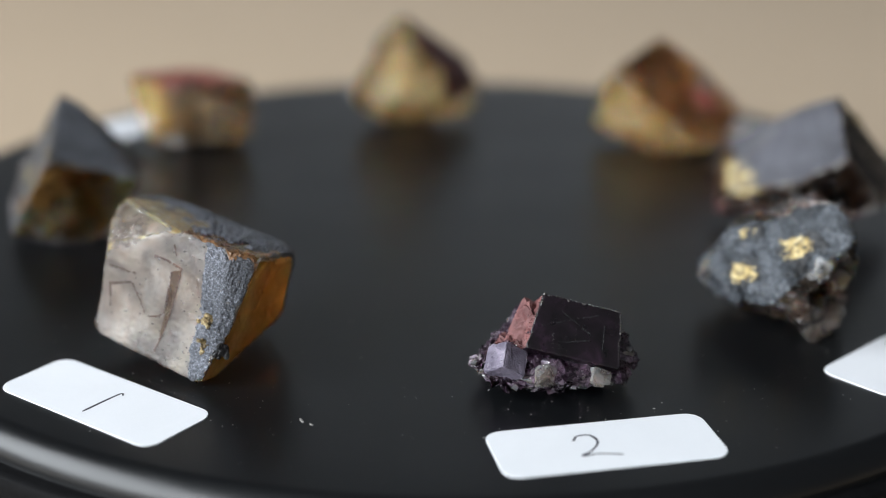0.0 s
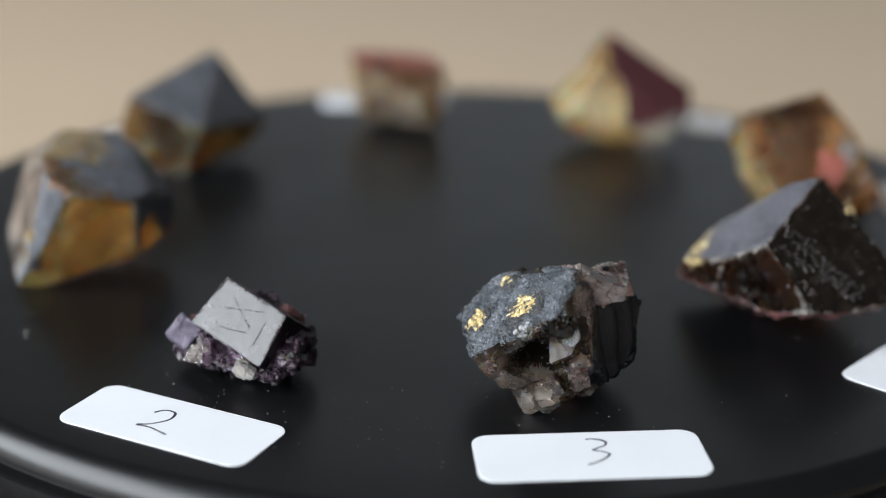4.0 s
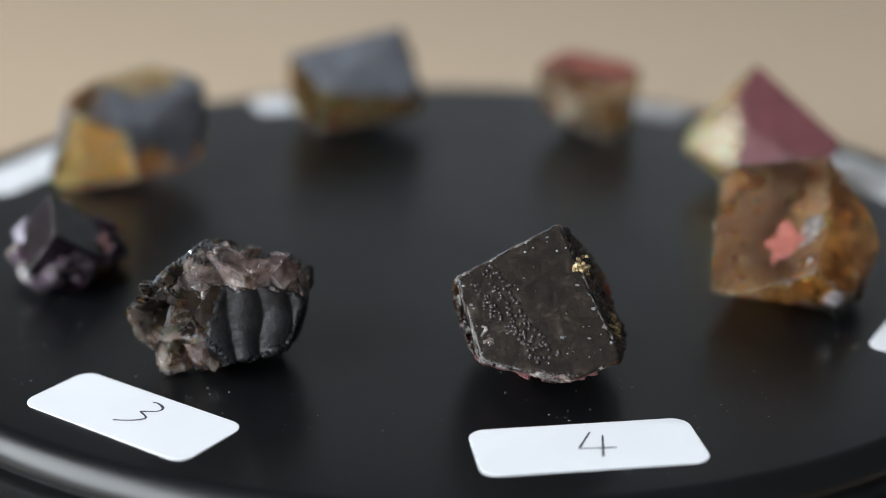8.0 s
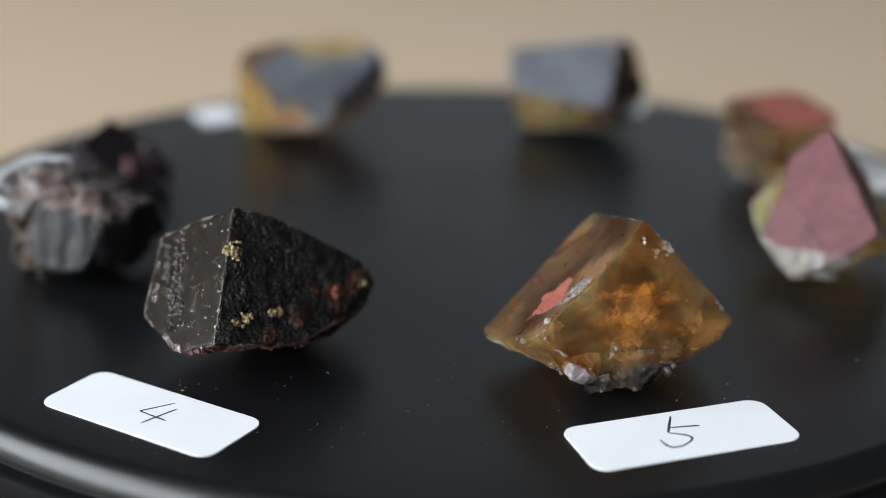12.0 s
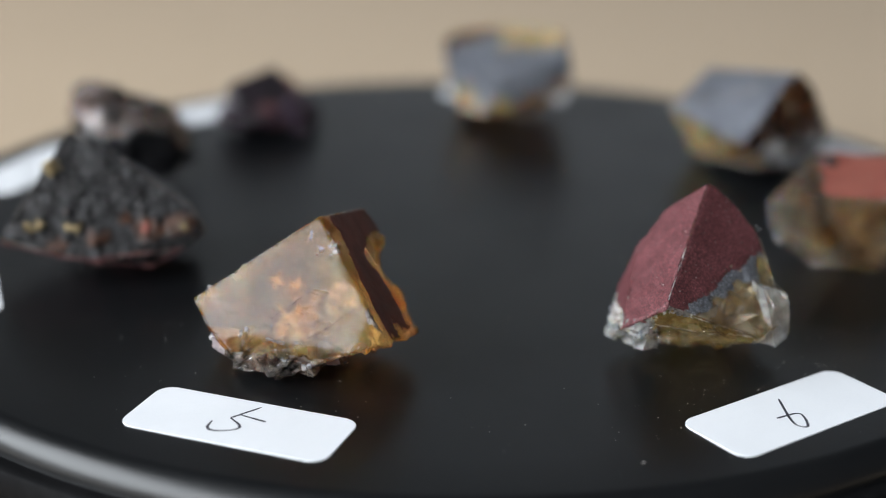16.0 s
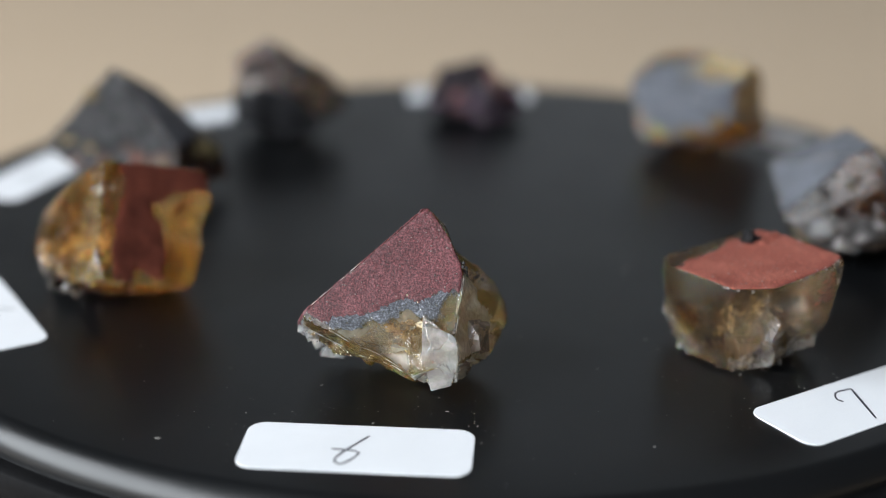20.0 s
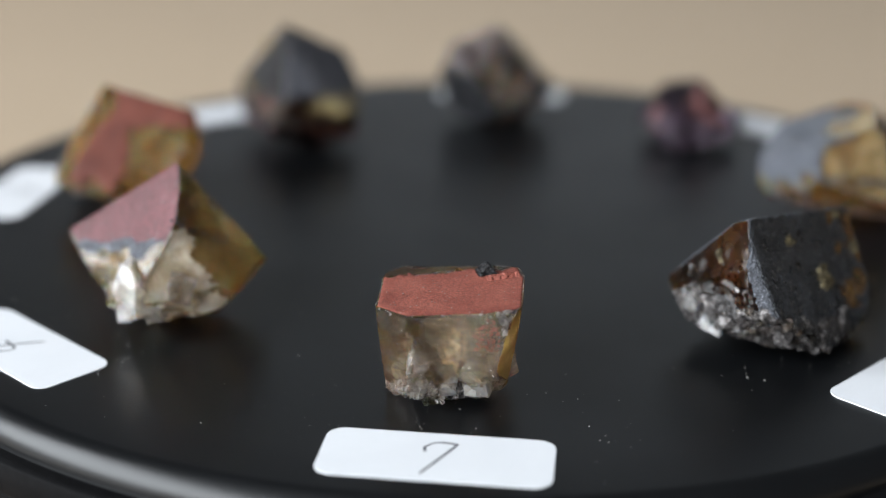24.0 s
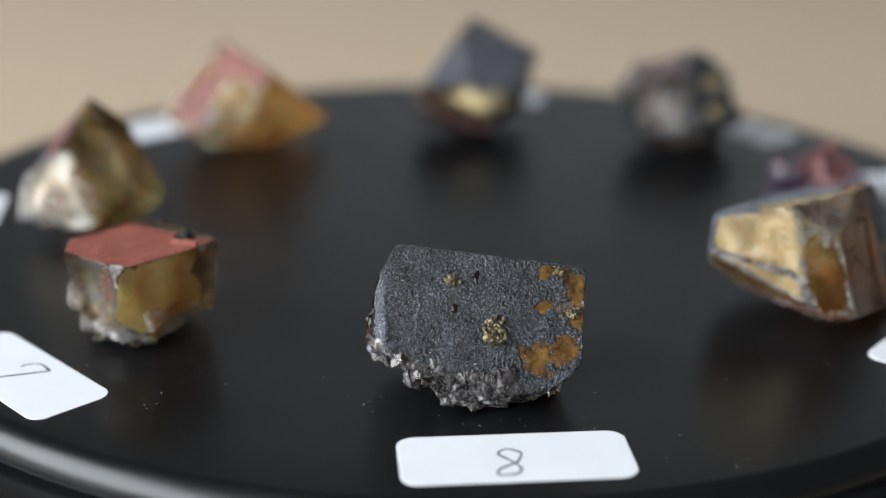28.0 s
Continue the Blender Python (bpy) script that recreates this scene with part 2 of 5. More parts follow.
M["coal"] = mineral("black_fibrous_ore", ((0.3, (0.012, 0.012, 0.013)), (0.7, (0.05, 0.052, 0.055))), PLAIN, 300, 0.45, 0.0, 0.6, 1900, 0.15)
M["purple"] = mineral("purple_fluorite", ((0.3, (0.010, 0.005, 0.010)), (0.55, (0.045, 0.024, 0.042)), (0.72, (0.22, 0.17, 0.20))), PLAIN,
                      380, 0.28, 0.25, 0.6, 1700, 0.18, 1.434)
M["ink_purple"] = mineral("dark_purple_face", ((0.35, (0.0025, 0.0015, 0.0025)), (0.55, (0.010, 0.005, 0.009)), (0.72, (0.04, 0.018, 0.036))), PLAIN, 260, 0.3, 0.25, 0.05, 1500, 0.1, specular=0.72)
M["lilac"] = mineral("lilac_grey_face", ((0.35, (0.09, 0.078, 0.11)), (0.65, (0.24, 0.21, 0.27))), PLAIN, 320, 0.3, 0.1, 0.35, 1500, 0.1)
M["rose"] = mineral("rose_broken_face", ((0.35, (0.08, 0.025, 0.025)), (0.65, (0.24, 0.10, 0.095))), PLAIN, 420, 0.5, 0.1, 0.7, 1900, 0.15)
M["gold"] = mineral("pale_gold_sulphide", ((0.36, (0.05, 0.035, 0.02)), (0.52, (0.34, 0.25, 0.12)), (0.70, (0.68, 0.57, 0.35))), PLAIN,
                    1300, 0.36, 0.0, 0.8, 2600, 0.15, metallic=0.35)
M["dark_gold"] = mineral("dark_brassy_sulphide", ((0.36, (0.02, 0.017, 0.012)), (0.52, (0.16, 0.13, 0.07)), (0.70, (0.50, 0.43, 0.27))), PLAIN, 1100, 0.32, 0.0, 0.8, 2600, 0.15, metallic=0.4)
M["pale_gold"] = mineral("pale_gold_flake", ((0.34, (0.17, 0.11, 0.05)), (0.5, (0.56, 0.43, 0.19)), (0.68, (0.84, 0.73, 0.46))), PLAIN, 900, 0.4, 0.0, 0.8, 2600, 0.15, metallic=0.2)
M["ore"] = mineral("black_fibrous_ore", ((0.3, (0.006, 0.006, 0.0066)), (0.7, (0.026, 0.026, 0.029))), ((0.3, (0.6, 0.6, 0.6)), (0.7, (1.3, 1.3, 1.3))), 400, 0.38, 0.0, 0.3, 2400, 0.1, specular=0.4)
M["bead"] = mineral("dark_bead", ((0.35, (0.018, 0.014, 0.014)), (0.65, (0.05, 0.04, 0.04))), PLAIN, 500, 0.22, 0.0, 0.1, 1500, 0.08)
M["umber"] = mineral("dark_umber_patch", ((0.35, (0.028, 0.012, 0.008)), (0.65, (0.10, 0.042, 0.022))), PLAIN, 420, 0.3, 0.1, 0.5, 1500, 0.12)

M["platter"] = mineral("satin_black_plastic", ((0.3, (0.0026, 0.0030, 0.0036)), (0.7, (0.0040, 0.0045, 0.0052))), ((0.3, (0.9, 0.9, 0.9)), (0.7, (1.1, 1.1, 1.1))),
                       30, 0.33, 0.0, 0.04, 2500, 0.06, specular=0.46)
M["base"] = mineral("matt_black_plastic", ((0.3, (0.003, 0.003, 0.0034)), (0.7, (0.007, 0.007, 0.0075))), ((0.3, (0.7, 0.7, 0.7)), (0.7, (1.3, 1.3, 1.3))),
                    60, 0.66, 0.0, 0.15, 900, 0.08, specular=0.06)
M["paper"] = mineral("white_card", ((0.3, (0.655, 0.67, 0.695)), (0.7, (0.70, 0.715, 0.74))), ((0.3, (0.97, 0.97, 0.97)), (0.7, (1.0, 1.0, 1.0))),
                     60, 0.62, 0.0, 0.06, 4000, 0.06)
M["ink"] = mineral("dark_ink", ((0.3, (0.02, 0.02, 0.028)), (0.7, (0.06, 0.06, 0.075))), PLAIN, 900, 0.5, 0.0, 0.1, 3000, 0.1)
M["table"] = mineral("beige_tabletop", ((0.3, (0.478, 0.37, 0.261)), (0.7, (0.508, 0.395, 0.281))), ((0.3, (0.96, 0.96, 0.96)), (0.7, (1.0, 1.0, 1.0))),
                     5, 0.6, 0.0, 0.05, 700, 0.08)
# unseen walls and ceiling: each tone set for fill light and platter reflections
M["wall"] = mineral("west_fill_tone", ((0.3, (0.38, 0.375, 0.365)), (0.7, (0.42, 0.415, 0.405))), ((0.3, (0.96, 0.96, 0.96)), (0.7, (1.0, 1.0, 1.0))),
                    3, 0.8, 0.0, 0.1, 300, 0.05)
M["bright_wall"] = mineral("north_reflect_tone", ((0.3, (0.55, 0.58, 0.61)), (0.7, (0.59, 0.62, 0.65))), ((0.3, (0.96, 0.96, 0.96)), (0.7, (1.0, 1.0, 1.0))),
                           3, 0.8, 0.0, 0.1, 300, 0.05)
M["mid_wall"] = mineral("south_fill_tone", ((0.3, (0.27, 0.268, 0.262)), (0.7, (0.31, 0.308, 0.302))), ((0.3, (0.96, 0.96, 0.96)), (0.7, (1.0, 1.0, 1.0))),
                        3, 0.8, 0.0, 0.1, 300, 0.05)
M["dark_wall"] = mineral("east_dark_tone", ((0.3, (0.05, 0.05, 0.052)), (0.7, (0.065, 0.065, 0.067))), ((0.3, (0.96, 0.96, 0.96)), (0.7, (1.0, 1.0, 1.0))),
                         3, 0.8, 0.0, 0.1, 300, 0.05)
M["dim_wall"] = mineral("ceiling_fill_tone", ((0.3, (0.18, 0.182, 0.187)), (0.7, (0.21, 0.212, 0.217))), ((0.3, (0.96, 0.96, 0.96)), (0.7, (1.0, 1.0, 1.0))),
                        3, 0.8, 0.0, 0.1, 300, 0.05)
M["floor"] = mineral("brown_floor", ((0.3, (0.16, 0.10, 0.06)), (0.7, (0.24, 0.16, 0.10))), PLAIN, 4, 0.5, 0.0, 0.1, 200, 0.1)
M["dust"] = mineral("mineral_dust", ((0.3, (0.10, 0.095, 0.09)), (0.7, (0.55, 0.53, 0.50))), PLAIN, 260, 0.5, 0.0, 0.1, 3000, 0.1)
M["frame"] = mineral("white_window_paint", ((0.3, (0.74, 0.74, 0.73)), (0.7, (0.80, 0.80, 0.79))), PLAIN, 8, 0.4, 0.0, 0.05, 300, 0.05)


def veil_material():
    m, n, l, b = material("healed_crack")
    coords = n.new("ShaderNodeTexCoord").outputs["Object"]
    thin, _ = noise_ramp(n, l, coords, 420.0, ((0.42, (0.0, 0.0, 0.0)), (0.7, (0.85, 0.85, 0.85))), 6.0, 0.65)
    l.new(thin, b.inputs["Alpha"])
    b.inputs["Base Color"].default_value = (0.94, 0.80, 0.56, 1.0)
    b.inputs["Roughness"].default_value = 0.25
    return m


M["veil"] = veil_material()


# ---------- mesh helpers ----------
def mesh_from(bm, name, *mats):
    me = bpy.data.meshes.new(name)
    bm.to_mesh(me)
    bm.free()
    for m in mats:
        me.materials.append(m)
    return me


def part(name, bm, mat, parent, label=""):
    ob = new(name, mesh_from(bm, name, mat))
    ob.parent = parent
    return tagged(ob, label)


def box_bm(x0, x1, y0, y1, z0, z1, bevel=0.0):
    bm = bmesh.new()
    bmesh.ops.create_cube(bm, size=1.0)
    for v in bm.verts:
        v.co = Vector((x0 if v.co.x < 0 else x1, y0 if v.co.y < 0 else y1, z0 if v.co.z < 0 else z1))
    if bevel:
        bmesh.ops.bevel(bm, geom=bm.edges[:], offset=bevel, segments=2, profile=0.5, affect="EDGES")
    return bm


def lathe_bm(profile, steps=128):
    """A solid of revolution; profile from the axis outwards and back, as (radius, height)."""
    bm = bmesh.new()
    rings = []
    for r, z in profile:
        if r < 1e-6:
            rings.append([bm.verts.new((0, 0, z))])
        else:
            rings.append([bm.verts.new((r * math.cos(math.tau * k / steps), r * math.sin(math.tau * k / steps), z)) for k in range(steps)])
    for a, b in zip(rings, rings[1:]):
        for k in range(steps):
            j = (k + 1) % steps
            if len(a) == 1 and len(b) > 1:
                bm.faces.new((a[0], b[k], b[j]))
            elif len(b) == 1 and len(a) > 1:
                bm.faces.new((a[j], a[k], b[0]))
            elif len(a) > 1:
                bm.faces.new((a[k], b[k], b[j], a[j]))
    bmesh.ops.recalc_face_normals(bm, faces=bm.faces[:])
    for f in bm.faces:
        f.smooth = True
    return bm


# ---------- unseen room round the table, its tones set to shape light ---
TOP = 0.034          # the platter's upper side over the tabletop
# the east wall is set close, to darken reflections on the right
ROOM = (-1.25, 1.15, -3.1, 2.0, -0.74, 1.75)


def build_room():
    x0, x1, y0, y1, z0, z1 = ROOM
    t = 0.12
    # added surfaces out of view; their tones differ only to steer light
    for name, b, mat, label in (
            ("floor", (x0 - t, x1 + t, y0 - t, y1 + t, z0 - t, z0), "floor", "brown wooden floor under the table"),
            ("ceiling", (x0 - t, x1 + t, y0 - t, y1 + t, z1, z1 + t), "dim_wall", "unseen ceiling, toned down to dim reflections"),
            ("wall_north", (x0 - t, x1 + t, y1, y1 + t, z0, z1), "bright_wall", "unseen wall, light-toned for reflections on the disc"),
            ("wall_south", (x0 - t, x1 + t, y0 - t, y0, z0, z1), "mid_wall", "unseen wall, mid-toned for fill light"),
            ("wall_east", (x1, x1 + t, y0, y1, z0, z1), "dark_wall", "unseen wall, dark-toned to dim reflections on the right")):
        ob = new(name, mesh_from(box_bm(*b), name, M[mat]))
        tagged(ob, label, name.split("_")[0], kind="structure")
    # the window wall: four pieces round one opening
    oy0, oy1, oz0, oz1 = -2.85, 0.2, 0.16, 1.44
    bm = bmesh.new()
    for b in ((x0 - t, x0, y0, oy0, z0, z1), (x0 - t, x0, oy1, y1, z0, z1), (x0 - t, x0, oy0, oy1, z0, oz0), (x0 - t, x0, oy0, oy1, oz1, z1)):
        piece = mesh_from(box_bm(*b), "piece")
        bm.from_mesh(piece)
        bpy.data.meshes.remove(piece)
    tagged(new("wall_west", mesh_from(bm, "wall_west", M["wall"])), "unseen wall with one window opening, toned for fill light", "wall", kind="structure")
    win = tagged(new("window_1"), "white painted window frame in a plaster wall", "window", kind="structure")
    win.location = (x0 - t * 0.5, (oy0 + oy1) / 2, (oz0 + oz1) / 2)
    w, h, f = (oy1 - oy0) / 2, (oz1 - oz0) / 2, 0.05
    for b in ((-0.02, 0.02, -w, -w + f, -h, h), (-0.02, 0.02, w - f, w, -h, h), (-0.02, 0.02, -w + f, w - f, -h, -h + f), (-0.02, 0.02, -w + f, w - f, h - f, h)):
        part("frame", box_bm(*b, 0.004), M["frame"], win)


def build_table():
    table = tagged(new("table"), "plain beige table with a smooth matt top", "table")
    part("tabletop", box_bm(-0.75, 0.85, -0.55, 1.25, -0.03, 0.0, 0.004), M["table"], table)
    for x in (-0.68, 0.78):
        for y in (-0.48, 1.18):
            part("leg", box_bm(x - 0.03, x + 0.03, y - 0.03, y + 0.03, -0.74, -0.031, 0.003), M["table"], table)


def build_turntable():
    tt = tagged(new("turntable"), "round satin black rotating display stand on a beige table", "turntable")
    part("base", lathe_bm([(0, 0.0), (0.092, 0.0), (0.0965, 0.0015), (0.0990, 0.006), (0.0990, 0.0215), (0.0982, 0.0236), (0.096, 0.0244), (0.0, 0.0244)]), M["base"], tt, "matt black stand body")
    rim = [(0.1025 - 0.0038 + 0.0038 * math.sin(a), TOP - 0.0038 + 0.0038 * math.cos(a)) for a in [radians(k * 7.5) for k in range(13)]]
    plate = part("platter", lathe_bm([(0, TOP - 0.0070), (0.1036, TOP - 0.0070), (0.1038, TOP - 0.0064)] + rim[::-1] + [(0.09, TOP), (0.05, TOP), (0, TOP)], 192), M["platter"], tt, "satin black disc with a rounded rim")
    part("rim_band", lathe_bm([(0.1008, TOP - 0.0086), (0.1048, TOP - 0.0086), (0.10505, TOP - 0.0083), (0.10505, TOP - 0.0042), (0.1048, TOP - 0.0039), (0.1036, TOP - 0.0039), (0.1008, TOP - 0.0039)], 192), M["base"], plate, "dull black band round the rim")
    return tt, plate


build_room()
build_table()
turntable, platter = build_turntable()


# ---------- crystals: a block cut by its face planes, then broken up and weathered ----------
def normal_of(az, el):
    a, e = radians(az), radians(el)
    return Vector((math.cos(e) * math.cos(a), math.cos(e) * math.sin(a), math.sin(e)))


def cut_block(planes, half=40.0):
    """A convex block in millimetres; each face keeps its plane's number as material index."""
    bm = bmesh.new()
    bmesh.ops.create_cube(bm, size=2 * half)
    for k, (az, el, d) in enumerate(planes):
        no = normal_of(az, el)
        cut = bmesh.ops.bisect_plane(bm, geom=bm.verts[:] + bm.edges[:] + bm.faces[:], plane_co=no * d, plane_no=no, clear_outer=True)
        edges = [g for g in cut["geom_cut"] if isinstance(g, bmesh.types.BMEdge)]
        if len(edges) > 2:
            for f in bmesh.ops.contextual_create(bm, geom=edges)["faces"]:
                f.material_index = k
    bmesh.ops.remove_doubles(bm, verts=bm.verts[:], dist=0.02)
    return bm


def refine(bm, length, rounds=7):
    bmesh.ops.triangulate(bm, faces=bm.faces[:])
    for _ in range(rounds):
        long = [e for e in bm.edges if e.calc_length() > length]
        if not long:
            break
        bmesh.ops.subdivide_edges(bm, edges=long, cuts=1)
        bmesh.ops.triangulate(bm, faces=bm.faces[:])


def crag(p, size, seed):
    """Broken, faceted relief, about -1 to 1."""
    q = Vector((p.x / size + seed * 7.3, p.y / size - seed * 3.1, p.z / size + seed * 1.7))
    dist = noise.voronoi(q)[0]
    return 0.55 * noise.noise(q * 0.6) + 0.9 * (0.45 - dist[0]) + 0.25 * noise.noise(q * 2.3)


def weather(bm, rough, seed):
    """rough: by plane number the depth in millimetres and the size of the relief."""
    bm.normal_update()
    moves = []
    for v in bm.verts:
        amp = [rough.get(f.material_index, (0.0, 3.0)) for f in v.link_faces]
        depth = sum(a for a, _ in amp) / len(amp)
        if depth > 0.005:
            size = max(s for _, s in amp)
            moves.append((v, v.normal * (depth * crag(v.co, size, seed))))
    for v, m in moves:
        v.co += m


def crust(bm, inside, thick, grain, seed, chosen=None):
    """A thin crust over those faces whose centre lies inside; its border runs out to the crystal."""
    out = bmesh.new()
    made = {}
    if chosen is None:
        chosen = [f for f in bm.faces if inside(f.calc_center_median(), f.material_index)]
    keep = set(chosen)
    for f in chosen:
        vs = []
        for v in f.verts:
            if v not in made:
                rim = any(g not in keep for g in v.link_faces)
                lift = 0.012 if rim else thick + grain * noise.noise(v.co * 2.2 + Vector((seed, 0, 0)))
                made[v] = out.verts.new(v.co + v.normal * lift)
            vs.append(made[v])
        if len(set(vs)) == 3 and out.faces.get(vs) is None:
            out.faces.new(vs).smooth = grain < 0.09
    return out


def chance(c, k):
    """A steady number from 0 to 1 for a place."""
    return (math.sin(c.x * 127.1 + c.y * 311.7 + c.z * 74.7 + k * 19.3) * 43758.5453) % 1.0


def fracture(bm, inside, depth, size, seed, steps=0.7):
    """Break a region up into tilted splinter facets with small steps between them."""
    bm.normal_update()
    moves = []
    hit = {f: inside(f.calc_center_median(), f.material_index) for f in bm.faces}
    for v in bm.verts:
        share = sum(hit[f] for f in v.link_faces) / max(len(v.link_faces), 1)
        if share > 0:
            q = v.co / size + Vector((seed * 7.7, seed * 3.9, -seed * 5.3))
            q += 0.15 * noise.noise_vector(q * 2.5)
            c = noise.voronoi(q)[1][0]
            tilt = Vector((chance(c, 1) - 0.5, chance(c, 2) - 0.5, chance(c, 3) - 0.5))
            moves.append((v, v.normal * (depth * share * ((q - c).dot(tilt) * 2.4 + (chance(c, 4) - 0.6) * steps))))
    for v, m in moves:
        v.co += m
    for f, inner in hit.items():
        if inner:
            f.smooth = False
    bm.normal_update()


def druse(stone, bm, inside, count, size, seed, mat, label, name="druse", sink=0.15):
    """Many small angular crystals grown over a region, joined."""
    rng = random.Random(seed)
    faces = [f for f in bm.faces if inside(f.calc_center_median(), f.material_index)]
    out = bmesh.new()
    for _ in range(count if faces else 0):
        f = rng.choice(faces)
        r = size[0] + (size[1] - size[0]) * rng.random() ** 2
        turn = Euler([rng.uniform(0, 6.3) for _ in range(3)]).to_matrix()
        mid = f.calc_center_median() - f.normal * (sink * r)
        long = Vector((r * rng.uniform(0.7, 1.1), r * rng.uniform(0.7, 1.3), r * rng.uniform(0.6, 1.2))) * 0.5
        vs = []
        for x, y, z in itertools.product((-1, 1), repeat=3):
            j = 1.0 - 0.45 * rng.random()
            vs.append(out.verts.new(mid + turn @ Vector((x * long.x * j, y * long.y * j, z * long.z * (1.0 - 0.3 * rng.random())))))
        for k in ((0, 1, 3, 2), (4, 6, 7, 5), (0, 4, 5, 1), (2, 3, 7, 6), (0, 2, 6, 4), (1, 5, 7, 3)):
            out.faces.new([vs[i] for i in k])
    bmesh.ops.triangulate(out, faces=out.faces[:])
    tagged(add(stone, name, out, mat, label), kind="stuff")


def dent(bm, centre, radii, push):
    """Press a hollow into the block."""
    c, d = Vector(centre), Vector(push)
    for v in bm.verts:
        q = v.co - c
        e = math.sqrt((q.x / radii[0]) ** 2 + (q.y / radii[1]) ** 2 + (q.z / radii[2]) ** 2)
        if e < 1:
            v.co += d * ((1 - e * e) ** 2)
    bm.normal_update()


def scaled(bm, s=0.001):
    bmesh.ops.scale(bm, vec=(s, s, s), verts=bm.verts[:])
    return bm


def chip_bm(sx, sy, sz, seed, cuts=7, fine=0.7, depth=0.15):
    """A small broken splinter, in millimetres, about its own middle."""
    rng = random.Random(seed)
    sx, sy, sz = sx * 0.74, sy * 0.74, sz * 0.74
    planes = []
    for az, el in ((0, 0), (180, 0), (90, 0), (-90, 0), (0, 90), (0, -90)):
        d = normal_of(az, el)
        planes.append((az + rng.uniform(-14, 14), el + rng.uniform(-14, 14) if abs(el) < 80 else el * 0.9, abs(d.x) * sx / 2 + abs(d.y) * sy / 2 + abs(d.z) * sz / 2))
    for _ in range(int(cuts * 0.8)):
        n = normal_of(rng.uniform(0, 360), rng.uniform(-70, 70))
        planes.append((math.degrees(math.atan2(n.y, n.x)), math.degrees(math.asin(n.z)), (abs(n.x) * sx + abs(n.y) * sy + abs(n.z) * sz) / 2 * rng.uniform(0.58, 0.84)))
    bm = cut_block(planes, 20.0)
    bmesh.ops.rotate(bm, cent=(0, 0, 0), matrix=Euler((rng.uniform(-0.5, 0.5), rng.uniform(-0.5, 0.5), rng.uniform(-0.5, 0.5))).to_matrix(), verts=bm.verts[:])
    refine(bm, fine * 0.8, 6)
    least = min(sx, sy, sz)
    fracture(bm, lambda p, k: True, depth * 0.5 + least * 0.05, least * 0.8, seed % 13, 0.3)
    return bm


def grains_bm(radius, count, size, seed, flat=None):
    """A tight lump of small rough grains in one mesh, in millimetres."""
    rng = random.Random(seed)
    bm = bmesh.new()
    for _ in range(int(count * 1.6)):
        p = Vector((rng.gauss(0, 0.3), rng.gauss(0, 0.3), rng.gauss(0, 0.3))) * radius
        if flat is not None:
            p -= flat * (p.dot(flat) * 0.75)
        s = size * rng.uniform(0.45, 0.95)
        m = Matrix.Translation(p) @ Euler([rng.uniform(0, 3) for _ in range(3)]).to_matrix().to_4x4() @ Matrix.Diagonal((s, s * rng.uniform(0.6, 1.3), s * rng.uniform(0.6, 1.2), 1))
        made = bmesh.ops.create_icosphere(bm, subdivisions=1, radius=0.85, matrix=m)
        for v in made["verts"]:
            v.co += Vector((rng.uniform(-1, 1), rng.uniform(-1, 1), rng.uniform(-1, 1))) * (0.16 * s)
    return bm


def ball(c, r, planes=None, wobble=0.25, seed=0.0):
    """A test for crust(): inside a wobbly ball of millimetres, on some planes only."""
    c = Vector(c)
    r = (r, r, r) if isinstance(r, (int, float)) else r

    def inside(p, k):
        if planes is not None and k not in planes:
            return False
        q = p - c
        d = math.sqrt((q.x / r[0]) ** 2 + (q.y / r[1]) ** 2 + (q.z / r[2]) ** 2)
        return d + wobble * noise.noise(p * 0.45 + Vector((seed, 2.0, 0))) + wobble * 0.6 * noise.noise(p * 1.5 + Vector((seed, 0, 5.0))) < 1.0
    return inside


def half(planes, axis, off, wobble=1.2, seed=0.0):
    """A test: beyond a wavering line on some planes."""
    axis = Vector(axis)

    def inside(p, k):
        return k in planes and p.dot(axis) - off + wobble * noise.noise(p * 0.3 + Vector((seed, 0, 0))) + 0.4 * wobble * noise.noise(p * 1.3) > 0
    return inside


def union(*tests):
    return lambda p, k: any(f(p, k) for f in tests)


def minus(a, b):
    return lambda p, k: a(p, k) and not b(p, k)


def any_edge(p, k):
    return k == 60



def worn_edges(stone, bm, where, seed, level=0.02):
    """Frosted, chipped stretches along the crystal's edges, wider here and there."""
    def wear(p):
        return noise.noise(p * 0.35 + Vector((seed, 0, 0))) + 0.5 * noise.noise(p * 1.6)

    near = {f for f in bm.faces if where(f.calc_center_median(), f.material_index) and wear(f.calc_center_median()) > level}
    for ring in (0.0, 0.25):
        near |= {g for f in near for v in f.verts for g in v.link_faces if wear(g.calc_center_median()) > level + 0.12 + ring}
    add(stone, "worn_edge", crust(bm, None, 0.04, 0.1, seed, list(near)), "frost", "frosted worn edges")


